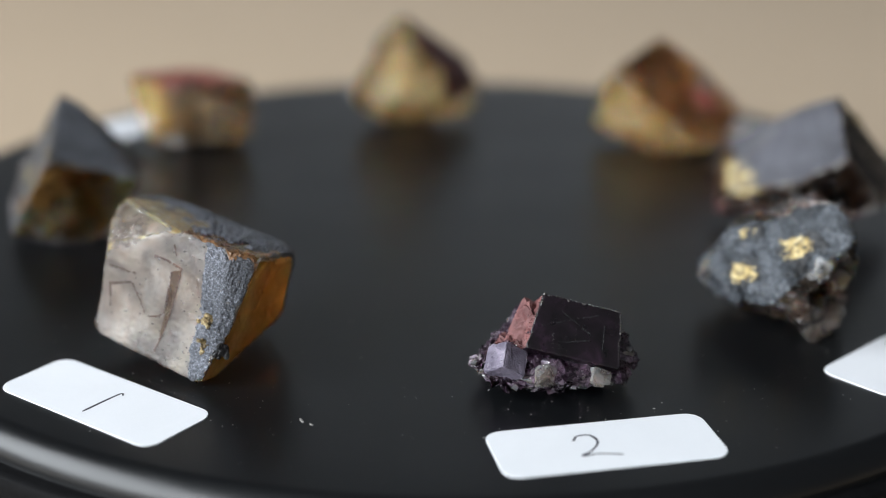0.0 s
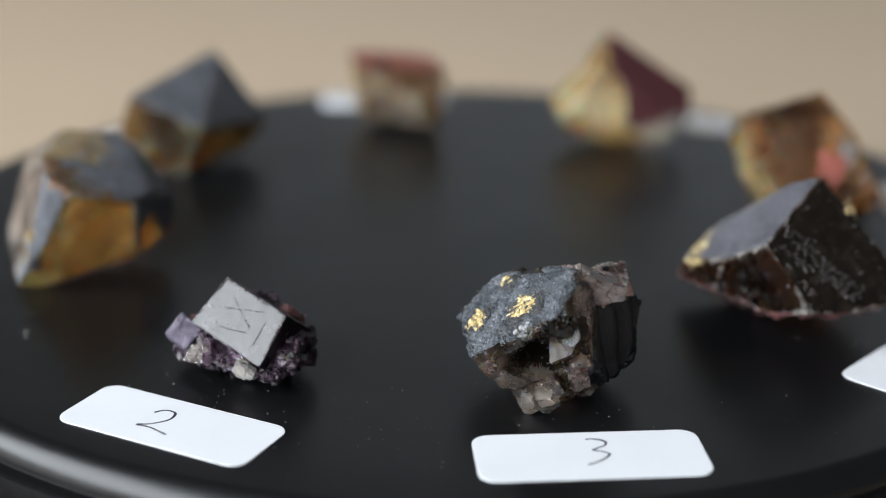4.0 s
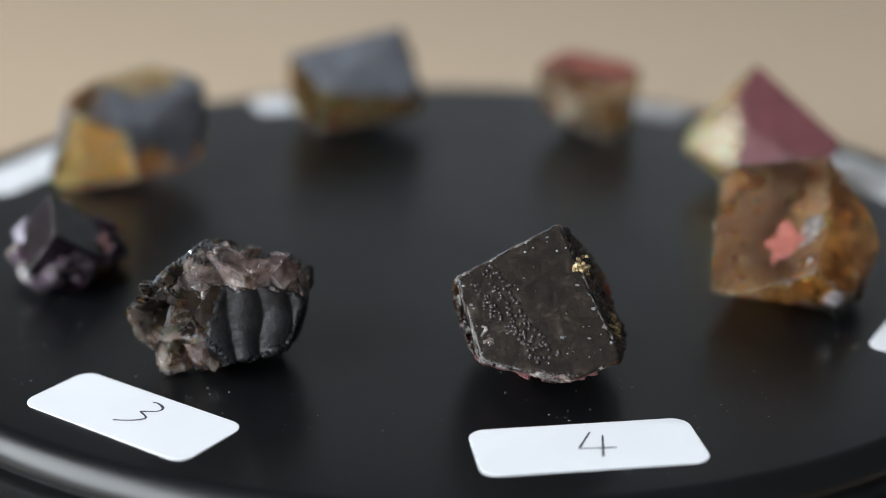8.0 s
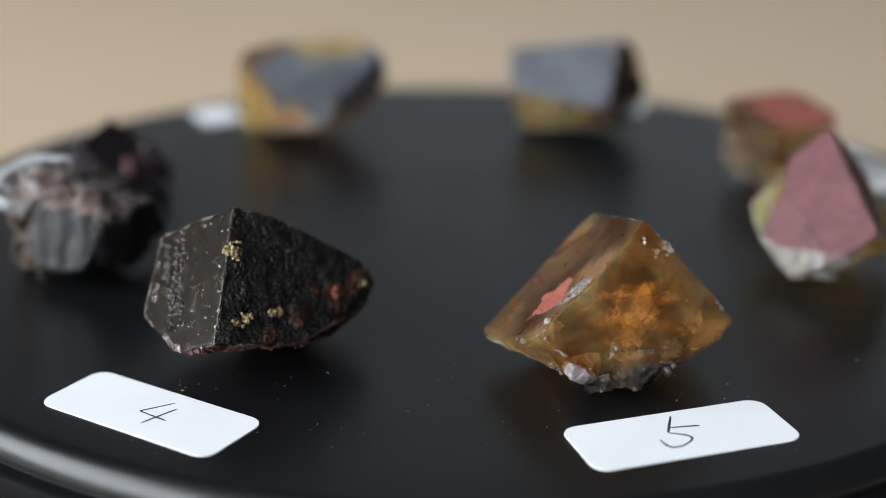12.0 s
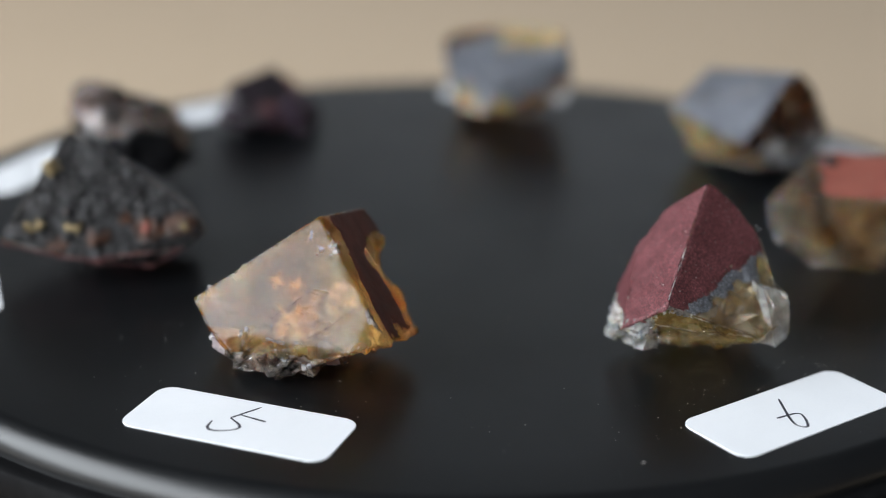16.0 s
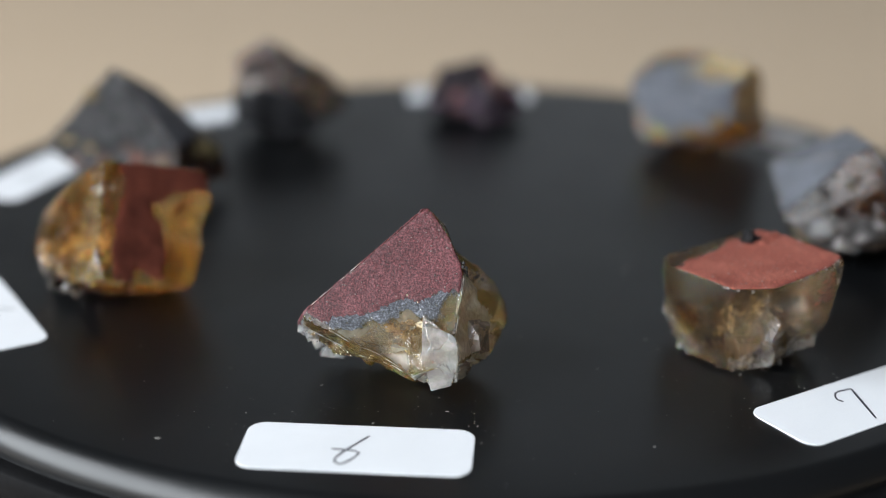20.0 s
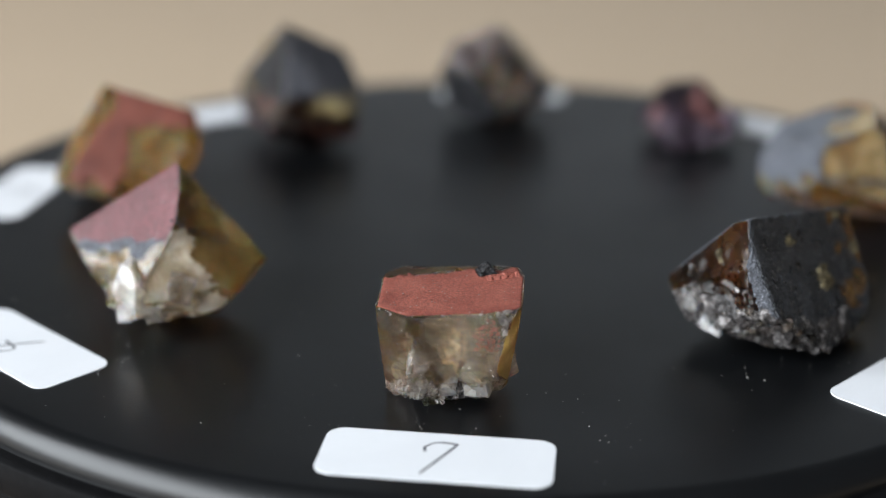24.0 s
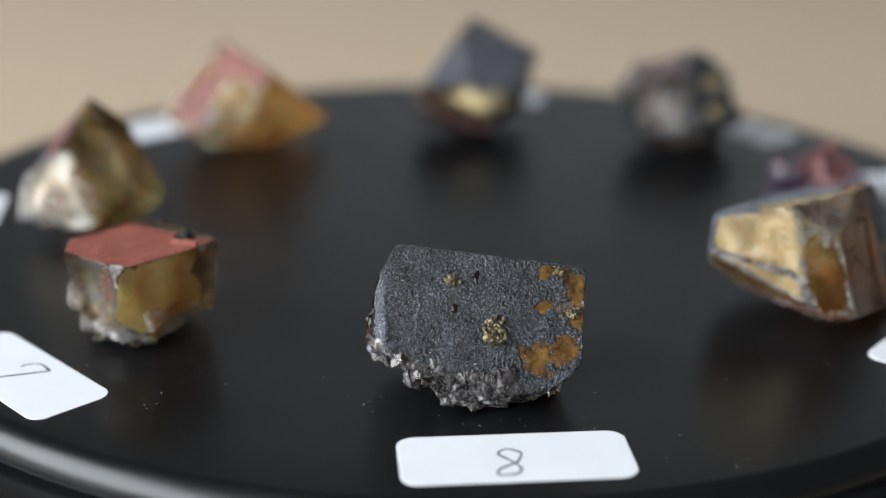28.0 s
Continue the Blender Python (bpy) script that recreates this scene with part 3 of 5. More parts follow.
def soften(bm, planes, rounds):
    """Round off the low ridges between neighbouring planes."""
    inner = [v for v in bm.verts if all(f.material_index in planes or f.material_index == 60 for f in v.link_faces)]
    border = set()
    for f in bm.faces:
        if f.material_index not in planes and f.material_index != 60:
            border.update(f.verts)
    for _ in range(2):
        border.update([e.other_vert(v) for v in list(border) for e in v.link_edges if any(f.material_index == 60 for f in e.link_faces)])
    inner = [v for v in inner if v not in border]
    for _ in range(rounds):
        bmesh.ops.smooth_vert(bm, verts=inner, factor=0.5, use_axis_x=True, use_axis_y=True, use_axis_z=True)
    lead = min(planes)
    chosen = set(inner)
    for f in bm.faces:
        if f.material_index == 60 and all(v in chosen for v in f.verts):
            f.material_index = lead
        if f.material_index in planes:
            f.smooth = True
    bm.normal_update()


def healed_cracks(stone, centre, radius, count, seed):
    """Thin crumpled cracks inside a clear crystal."""
    rng = random.Random(seed)
    for k in range(count):
        bm = bmesh.new()
        bmesh.ops.create_grid(bm, x_segments=14, y_segments=14, size=1.0)
        far = [v for v in bm.verts if (v.co.x ** 2 + v.co.y ** 2) * (1 + 0.5 * noise.noise(v.co * 2 + Vector((k, seed, 0)))) > 0.85]
        bmesh.ops.delete(bm, geom=far, context="VERTS")
        turn = Euler([rng.uniform(0, 3) for _ in range(3)]).to_matrix()
        size = radius * rng.uniform(0.3, 0.7)
        mid = Vector(centre) + Vector([rng.gauss(0, 0.35) * radius for _ in range(3)])
        for v in bm.verts:
            v.co.z = 0.12 * noise.noise(v.co * 1.8 + Vector((seed, k, 1)))
            v.co = turn @ Vector((v.co.x * size, v.co.y * size * 0.7, v.co.z * size)) + mid
        add(stone, "healed_crack", bm, "veil", "bright healed crack inside")


def dotted_crack(stone, bm, planes, a, b, seed, count=46, spread=0.18, wave=0.5, grain=0.08, mat="coal"):
    """A healed crack seen as a wavering line of tiny dark grains on a face."""
    rng = random.Random(seed)
    faces = [(f.calc_center_median(), f.normal) for f in bm.faces if f.material_index in planes]
    a, b = Vector(a), Vector(b)
    out = bmesh.new()
    for k in range(count):
        t = rng.random()
        p = a.lerp(b, t) + Vector((rng.gauss(0, spread * 0.7), rng.gauss(0, spread * 0.7), wave * math.sin(5 * t + seed) + rng.gauss(0, spread)))
        c, n = min(faces, key=lambda q: (q[0] - p).length_squared)
        p -= n * ((p - c).dot(n) - 0.13)
        s = grain * rng.uniform(0.6, 1.4)
        m = Matrix.Translation(p) @ n.to_track_quat("Z", "Y").to_matrix().to_4x4() @ Matrix.Rotation(rng.uniform(0, 3), 4, "Z") @ Matrix.Diagonal((s * rng.uniform(1, 2.6), s, s * 0.5, 1))
        bmesh.ops.create_icosphere(out, subdivisions=1, radius=1.0, matrix=m)
    tagged(add(stone, "crack", out, mat, "dotted dark crack"), kind="stuff")


def flecks(stone, bm, planes, count, size, seed, label, mat="frost", lift=0.12):
    """Tiny grains stuck to some of the crystal's faces; some stand in for glints."""
    rng = random.Random(seed)
    faces = [f for f in bm.faces if f.material_index in planes]
    out = bmesh.new()
    for _ in range(count):
        f = rng.choice(faces)
        s = size * rng.uniform(0.5, 1.9)
        m = Matrix.Translation(f.calc_center_median() + f.normal * lift) @ f.normal.to_track_quat("Z", "Y").to_matrix().to_4x4() @ Matrix.Diagonal((s * rng.uniform(0.7, 1.8), s, s * 0.4, 1))
        bmesh.ops.create_icosphere(out, subdivisions=1, radius=1.0, matrix=m)
    tagged(add(stone, "fleck", out, mat, label), kind="stuff")


STONES = {}
RING = 0.067


def stone_empty(number, az, label):
    ob = tagged(new("mineral_specimen"), label, "mineral", "mineral specimens on the turntable")
    a = radians(az)
    STONES[number] = (ob, pose(RING * math.cos(a), RING * math.sin(a), TOP, 0, 0, az + 90))
    ob.matrix_world = STONES[number][1]
    return ob


def body_bm(planes, rough, seed, fine=0.62, soft=0.3, settle=True, worn=4):
    bm = cut_block(planes)
    bmesh.ops.bevel(bm, geom=bm.edges[:], offset=soft, segments=2, profile=0.5, affect="EDGES", clamp_overlap=True, material=60)
    bmesh.ops.dissolve_degenerate(bm, dist=0.01, edges=bm.edges[:])
    refine(bm, fine)
    for _ in range(worn):
        bmesh.ops.smooth_vert(bm, verts=bm.verts[:], factor=0.5, use_axis_x=True, use_axis_y=True, use_axis_z=True)
    weather(bm, {60: (0.22, 1.1), **rough}, seed)
    for f in bm.faces:
        f.smooth = rough.get(f.material_index, (0.0, 3.0))[0] < 0.35
    if settle:
        low = min(v.co.z for v in bm.verts)
        squeeze = 6.0
        for v in bm.verts:
            if v.co.z < squeeze:
                v.co.z -= low * (squeeze - v.co.z) / (squeeze - low)
    bm.normal_update()
    return bm


def add(stone, name, bm, mat, label="", at=None):
    if at is not None:
        bmesh.ops.translate(bm, vec=Vector(at), verts=bm.verts[:])
    return part(name, scaled(bm), M[mat], stone, label)


def stone_1():
    s = stone_empty(1, -118, "blocky amber crystal with grey druse crust and etched pale face")
    P = [(-88, 17, 10.9), (4, -15, 3.9), (63, 71, 16.5), (106, -74, 0.7), (-173, 7, 19.7), (107, 4, 16.7), (50, -7, 8.4), (163, -45, 7.4), (-146, 10, 18.5), (-48, 12, 11.7), (69, -71, 0.8), (-109, 55, 19.6), (-122, -62, 5.2), (131, -48, 6.6), (77, 49, 17.3), (94, -15, 12.8), (186, 0, 18.6)]
    R = {k: (0.55, 4.0) for k in (3, 7, 10, 12, 13, 15)}
    R.update({6: (0.5, 5.0), 5: (0.3, 3.0), 1: (0.22, 5.0), 11: (0.3, 2.0), 0: (0.05, 3.0), 4: (0.25, 3.0), 16: (0.25, 3.0)})
    bm = body_bm(P, R, 1, 0.5, 0.8, worn=22)
    soften(bm, {0, 9}, 16)
    fracture(bm, half({1, 6, 15, 3}, (0, 0, -1), -40, 0), 0.25, 4.5, 1)
    flecks(s, bm, {0, 11, 8}, 300, 0.09, 41, "white fleck", "quartz")
    flecks(s, bm, {0}, 120, 0.05, 42, "dark fleck", "coal")
    def on_face(x, z, lift=0.0):
        return Vector((x, (0.0334 * x + 0.2924 * z - 10.9) / 0.9557 - lift, z))

    # wedge-shaped growth marks on the etched face: a sunken-looking smoky wedge and thin dotted outlines
    wedge = bmesh.new()
    ring = [on_face(x, z, 0.13) for x, z in ((-3.0, 14.2), (-1.5, 14.6), (-2.4, 8.6), (-4.0, 3.4), (-3.3, 8.4))]
    low = [on_face(x, z, -0.3) for x, z in ((-3.0, 14.2), (-1.5, 14.6), (-2.4, 8.6), (-4.0, 3.4), (-3.3, 8.4))]
    upper, lower = [wedge.verts.new(p) for p in ring], [wedge.verts.new(p) for p in low]
    wedge.faces.new(upper)
    for k in range(5):
        wedge.faces.new((upper[k], lower[k], lower[(k + 1) % 5], upper[(k + 1) % 5]))
    bmesh.ops.recalc_face_normals(wedge, faces=wedge.faces[:])
    add(s, "growth_mark", wedge, "etched_brown", "smoky wedge-shaped growth mark")
    for k, (x0, z0, x1, z1, count) in enumerate(((-6.2, 15.8, -1.4, 14.8, 110), (-1.5, 14.7, -2.4, 8.6, 110), (-2.4, 8.6, -4.0, 3.2, 90), (-3.1, 14.0, -3.4, 8.4, 90), (-13.0, 11.0, -9.4, 11.6, 60), (-9.4, 11.6, -6.6, 8.0, 60),
                                                 (-13.2, 11.2, -12.6, 8.0, 50), (-13.6, 13.2, -9.0, 13.0, 50), (-3.2, 17.6, -2.6, 16.2, 40), (-6.0, 7.6, -3.6, 8.2, 50))):
        dotted_crack(s, bm, {0}, on_face(x0, z0), on_face(x1, z1), 50 + k, count, 0.06, 0.08, 0.07, "umber")
    pale = half({0, 11}, (-1, 0, 0), -40, 0)
    cream = half({4, 16}, (0, 0.3, 1), 4.5, 2.0)
    strip = union(half({9}, (0, 0, 1), -90, 0.0), half({0}, (1, 0, 0.03), 2.2, 0.9))
    top = minus(half({2, 14, 5, 6, 60}, (0.1, 0.62, 0.75), 12.9, 2.6), ball((-14.0, -2.0, 18.5), (9.5, 9.0, 9.0), None, 0.5))
    copper = minus(half({2, 60}, (0.3, -2.0, 1.1), 27.6, 1.4), half({2, 60}, (-1, 0, 0), 3.0, 1.0))
    add(s, "etched_face", crust(bm, minus(pale, strip), 0.05, 0.05, 1), "etched", "pale grey etched crystal face with wedge marks")
    add(s, "grey_crust", crust(bm, strip, 0.16, 0.2, 2), "grey", "sparkling blue-grey druse crust")
    add(s, "grey_crust", crust(bm, minus(top, copper), 0.25, 0.3, 3), "grey", "sparkling blue-grey druse crust")
    add(s, "broken_face", crust(bm, ball((4.0, 14.0, 4.6), (7.5, 7.0, 6.0), {5, 15, 3, 10, 13, 6, 60}, 0.6), 0.1, 0.3, 8), "pinkish", "pinkish grey broken face")
    add(s, "frosted_corner", crust(bm, ball((-13.5, -4.0, 17.4), (4.5, 4.0, 2.6), {0, 2, 11, 60, 8, 16}, 0.7), 0.12, 0.2, 12), "pale", "frosted whitish corner")
    add(s, "bare_top", crust(bm, minus(ball((-12.0, 0.0, 18.5), (10.0, 9.5, 9.0), {2, 14, 60}, 0.5), union(pale, top)), 0.05, 0.08, 13), "cream", "bare tan top corner")
    add(s, "cream_face", crust(bm, cream, 0.05, 0.08, 5), "cream", "cream-yellow broken face")
    add(s, "broken_face", crust(bm, half({4, 16, 8, 7, 12, 13}, (0, 0, -1), -5.4, 2.2), 0.12, 0.5, 14), "pinkish", "pinkish grey broken face")
    # film over the amber side, painted lighter in place of transmitted light
    add(s, "glow_gold_face", crust(bm, minus(half({1, 6, 15}, (0, -0.4, -1), -15.5, 1.6), top), 0.05, 0.05, 19), "glow_amber", "amber side face with its through-light put into the colour")
    add(s, "copper_film", crust(bm, minus(copper, pale), 0.1, 0.3, 4), "copper", "coppery brown film along the edge")
    worn_edges(s, bm, minus(minus(any_edge, top), half({60}, (0, 0, -1), -3.0, 0.5)), 1)
    healed_cracks(s, (0.0, 3.0, 8.5), 6.5, 9, 31)
    # pale grains added in place of glints on the druse
    flecks(s, bm, {9, 2}, 170, 0.10, 141, "pale grain standing in for a glint", "quartz", 0.3)
    add(s, "crystal", bm, "amber", "translucent amber crystal")
    n = normal_of(-48, 12)
    add(s, "gold_grain", grains_bm(1.5, 16, 0.7, 11, n), "gold", "pale gold grain", (4.0, -8.7, 9.1))
    add(s, "gold_grain", grains_bm(1.1, 11, 0.6, 12, n), "gold", "pale gold grain", (3.8, -9.8, 5.5))
    # no notch is cut; added black grains stand in for its dark
    add(s, "notch_dark", grains_bm(1.5, 14, 0.9, 13, n), "black", "black grains in place of a dark notch", (6.2, -9.1, 5.0))


def stone_2():
    s = stone_empty(2, -76, "dark purple cubic crystal on a sparkling purple matrix")
    # the druse below
    P = [(-115, 34, 9.4), (50, 60, 7.4), (36, -63, 0.0), (139, 8, 9.9), (-163, -68, 2.9), (-31, -18, 8.4), (-75, 39, 8.2), (151, 46, 9.4), (65, 3, 6.0), (-141, 12, 11.4), (9, 2, 7.6), (156, -78, 1.8), (-89, -41, 5.2), (66, -21, 4.8), (0, 88, 6.6)]
    bm = body_bm(P, {k: (1.5, 1.9) for k in range(15)}, 2, 0.42)
    fracture(bm, lambda p, k: True, 0.8, 3.0, 4)
    everywhere = half(set(range(15)) | {60}, (0, 0, 1), -50, 0)
    front = half(set(range(15)) | {60}, (0, -1, -0.5), 0.5, 2.0)
    add(s, "sparkling_patch", crust(bm, half(set(range(15)), (0, -0.4, -1), -3.4, 4.5, 3.0), 0.1, 0.12, 4), "purple_glass", "glassy lilac and white patches")
    add(s, "rose_patch", crust(bm, ball((-7.5, -1.0, 8.0), (5.0, 5.0, 3.6), None, 0.5), 0.1, 0.3, 6), "rose", "rosy broken patch")
    druse(s, bm, everywhere, 110, (0.7, 2.6), 71, "purple_glass", "small glassy purple crystals")
    druse(s, bm, front, 30, (0.6, 1.8), 72, "pale", "small clear pale crystals")
    druse(s, bm, everywhere, 60, (0.5, 1.8), 73, "purple", "small dark purple crystals")
    add(s, "matrix", bm, "purple", "sparkling dark purple druse")
    # the large cube: its front face tilts back, two of its edges are beaded
    B = [(-88, 36, 9.9), (-6, -11, 5.2), (61, 50, 7.8), (165, 22, 7.8), (92, -36, -1.0), (-119, -50, 0.2)]
    bm = body_bm(B, {0: (0.012, 2.0), 3: (0.8, 2.2), 2: (0.2, 1.5), 4: (0.7, 2.5)}, 5, 0.36, 0.14, False)
    add(s, "broken_face", crust(bm, half({3}, (0, 0, 1), 3.5, 1.0), 0.1, 0.3, 2), "rose", "rose-pink broken side")
    cube = bm.copy()
    add(s, "crystal", bm, "ink_purple", "nearly black purple cube with stepped faces")
    rng = random.Random(5)
    for a, b, count in (((-3.7, -2.6, 13.4), (6.6, -4.4, 10.5), 40), ((6.7, -4.4, 10.4), (5.2, -8.2, 5.2), 24), ((-3.8, -2.7, 13.3), (-6.6, -6.2, 8.6), 22)):
        beads = bmesh.new()
        a, b = Vector(a), Vector(b)
        for k in range(count):
            p = a.lerp(b, (k + rng.uniform(-0.3, 0.3)) / count) + Vector((rng.uniform(-1, 1), rng.uniform(-1, 1), rng.uniform(-1, 1))) * 0.1
            bmesh.ops.create_icosphere(beads, subdivisions=1, radius=rng.uniform(0.09, 0.19), matrix=Matrix.Translation(p))
        tagged(add(s, "beaded_edge", beads, "pale", "row of tiny pale beads"), kind="stuff")
    dotted_crack(s, cube, {0}, (-3.0, -5.5, 10.6), (-3.6, -7.0, 7.4), 74, 16, 0.08, 0.05, 0.045, "pale")
    dotted_crack(s, cube, {0}, (0.4, -5.2, 10.6), (-0.4, -6.6, 8.0), 75, 14, 0.08, 0.05, 0.045, "pale")
    dotted_crack(s, cube, {0}, (-4.4, -6.2, 8.8), (-1.4, -7.6, 6.6), 76, 18, 0.3, 0.05, 0.045, "pale")
    dotted_crack(s, cube, {0}, (-1.6, -4.6, 11.6), (2.2, -6.4, 8.2), 77, 46, 0.05, 0.06, 0.05, "coal")
    dotted_crack(s, cube, {0}, (-2.6, -7.0, 8.2), (1.6, -7.0, 8.0), 78, 46, 0.05, 0.06, 0.05, "coal")
    dotted_crack(s, cube, {0}, (4.2, -5.6, 10.0), (3.2, -7.6, 6.6), 79, 46, 0.05, 0.06, 0.05, "coal")
    dotted_crack(s, cube, {0}, (-4.6, -5.4, 10.2), (3.6, -5.0, 10.6), 80, 46, 0.05, 0.06, 0.05, "coal")
    cube.free()
    bm = body_bm([(-80, 42, 1.9), (100, -42, 1.9), (12, -8, 1.9), (192, 8, 1.9), (88, 46, 1.9), (-92, -46, 1.9)], {}, 3, 0.32, 0.2, False)
    fracture(bm, lambda p, k: True, 0.06, 1.8, 8)
    bmesh.ops.rotate(bm, cent=(0, 0, 0), matrix=Matrix.Rotation(radians(28), 3, "Y"), verts=bm.verts[:])
    add(s, "small_crystal", bm, "lilac", "small lilac-grey cube", (-9.6, -5.4, 5.2))
    slope = chip_bm(10.5, 6.0, 4.2, 39, 7, 0.4, 0.25)
    bmesh.ops.rotate(slope, cent=(0, 0, 0), matrix=Matrix.Rotation(radians(-42), 3, "Y"), verts=slope.verts[:])
    add(s, "rose_slope", slope, "rose", "rose-brown broken slope beside the cube", (-5.6, -0.8, 8.2))
    for k, (at, sz, mat) in enumerate((((-4.7, -8.2, 3.8), (4.6, 2.8, 3.4), "pale"), ((2.6, -8.3, 3.0), (4.0, 2.6, 3.0), "pale"), ((7.4, -5.0, 3.8), (3.4, 3.0, 3.6), "smoke_glass"), ((-10.4, -3.4, 3.2), (3.6, 3.2, 3.2), "purple_glass"),
                                       ((2.0, 3.6, 5.0), (6.0, 4.5, 5.5), "rose"), ((-3.5, 4.0, 6.5), (5.4, 4.6, 5.0), "purple"), ((-8.0, 2.0, 4.6), (4.0, 4.0, 4.0), "purple_glass"))):
        add(s, "chip", chip_bm(*sz, 40 + k, 7, 0.4, 0.2), mat, {"pale": "clear pale chip", "rose": "reddish chip", "smoke_glass": "smoky glassy chip"}.get(mat, "purple chip"), at)


def stone_3():
    s = stone_empty(3, -44.5, "irregular smoky crystal with grey crust, gold flakes and black ore")
    P = [(-169, 46, 10.5), (-41, 9, 12.7), (91, 66, 15.3), (54, -14, 11.1), (-172, -49, -0.4), (128, -43, 2.8), (124, 20, 11.8), (-23, 39, 18.3), (-3, -62, 4.0), (-80, -15, 7.4), (18, 30, 20.2), (181, -28, 2.5), (117, -58, 2.3), (-111, -20, 6.9), (110, 33, 12.9), (23, -16, 12.9), (94, 74, 16.7)]
    R = {k: (0.9, 4.0) for k in range(17)}
    R.update({0: (0.3, 5.0), 13: (0.7, 4.0), 9: (0.7, 3.4), 7: (0.5, 2.6), 1: (0.3, 5.0), 15: (0.3, 5.0), 3: (0.4, 5.0)})
    bm = body_bm(P, R, 3, 0.48)
    fracture(bm, half({13, 9, 7, 10, 2, 16, 14, 6, 4, 11, 60}, (0, 0, 1), -50, 0), 0.9, 5.0, 3)
    dent(bm, (1.8, -10.2, 8.2), (6.4, 6.0, 3.6), (0.4, 6.0, 0.3))
    # upright folds of the ore
    for v in bm.verts:
        if v.co.x > 4 and any(f.material_index in (1, 3, 15, 8) for f in v.link_faces):
            u = v.co.x * 0.5 + v.co.y * 0.87
            v.co += v.normal * (0.75 * abs(math.sin(0.75 * u + 1.2 * noise.noise(v.co * 0.16))) - 0.3)
    bm.normal_update()
    dent(bm, (-2.2, -8.6, 10.5), (4.0, 4.0, 3.2), (1.0, 1.6, -0.8))
    grey = half({0, 11, 60}, (-0.1, 1.04, 1), 2.9, 1.0)
    ore = half({1, 3, 15, 8, 9, 60}, (1.0, 0.35, -0.15), 4.8, 1.2)
    rose = half({7, 10, 2, 16, 14, 6, 1}, (0.12, 0.0, 1), 14.2, 1.8)
    rose = minus(rose, half({7, 10, 2, 16, 14, 6, 1}, (-1, 0, 0), -5.5, 1.0))
    band = half({7, 9, 13, 60, 10}, (0.0, -0.4, 1), 12.6, 1.6)
    add(s, "grey_crust", crust(bm, grey, 0.18, 0.25, 1), "blue_slate", "sparkling dark blue-grey druse crust")
    add(s, "black_ore", crust(bm, minus(ore, rose), 0.25, 0.07, 2), "ore", "dull black fibrous ore")
    add(s, "dark_band", crust(bm, minus(minus(band, rose), grey), 0.08, 0.08, 17), "gloss", "black glassy band over the hollow")
    # black film painted into the hollow to stand for its shade
    add(s, "hollow", crust(bm, ball((1.4, -5.4, 8.4), (5.6, 5.0, 2.9), None, 0.3), 0.06, 0.05, 9), "gloss", "black film in the hollow, in place of its shade")
    add(s, "pink_matrix", crust(bm, minus(rose, grey), 0.15, 0.14, 3), "pinkish", "pinkish grey broken matrix")
    # glints put in as pale grains on crust and broken faces
    flecks(s, bm, {0}, 110, 0.10, 143, "pale grain standing in for a glint", "quartz", 0.3)
    flecks(s, bm, {9, 13}, 80, 0.13, 144, "pale grain standing in for a glint", "quartz", 0.05)
    flecks(s, bm, {7, 10}, 60, 0.13, 145, "pale grain standing in for a glint", "quartz", 0.3)
    flake_bm = bm.copy()
    add(s, "crystal", bm, "smoky", "smoky brown broken crystal")
    for k, (at, radii) in enumerate((((-5.5, 0.9, 9.7), (1.9, 2.0, 1.6)), ((-0.5, -4.5, 13.4), (2.6, 2.3, 2.1)), ((-1.0, 3.4, 14.2), (1.2, 1.5, 1.0)))):
        spot = ball(at, radii, {0}, 0.7, 20.0 + k)
        add(s, "gold_flake", crust(flake_bm, spot, 0.4, 0.35, 40 + k), "pale_gold", "pale gold flake in a hollow")
        dark = ball((at[0] + 0.5, at[1] - 0.5, at[2]), [r * 1.35 for r in radii], {0}, 0.8, 30.0 + k)
        add(s, "dark_rim", crust(flake_bm, dark, 0.32, 0.2, 50 + k), "coal", "dark rim round the gold flake")
    flake_bm.free()
    add(s, "sparkle", grains_bm(1.4, 22, 0.6, 75), "quartz", "cluster of bright white grains", (-0.6, -8.8, 11.8))
    for k, (at, size, mat) in enumerate((((5.4, -8.4, 11.4), (6.0, 4.2, 8.0), "smoky"), ((7.0, -8.0, 4.8), (3.4, 2.8, 3.4), "pinkish"),
                                         ((10.2, -3.6, 15.6), (9.4, 5.0, 5.2), "pinkish"), ((13.2, 1.6, 14.6), (5.8, 5.8, 5.0), "pinkish"),
                                         ((1.8, -8.0, 3.0), (9.0, 4.6, 4.6), "smoke_glass"), ((2.4, -7.8, 1.8), (4.6, 3.6, 4.2), "smoky"), ((7.4, -6.2, 2.8), (4.6, 4.2, 4.0), "smoke_glass"), ((-1.6, -8.6, 5.2), (6.0, 3.4, 3.0), "smoke_glass"))):
        add(s, "chip", chip_bm(*size, 80 + k, 7, 0.45, 0.22), mat, {"pinkish": "pinkish translucent chip", "pale": "pale grey chip", "tea": "clear tea-coloured chip"}.get(mat, "smoky brown chip"), at)


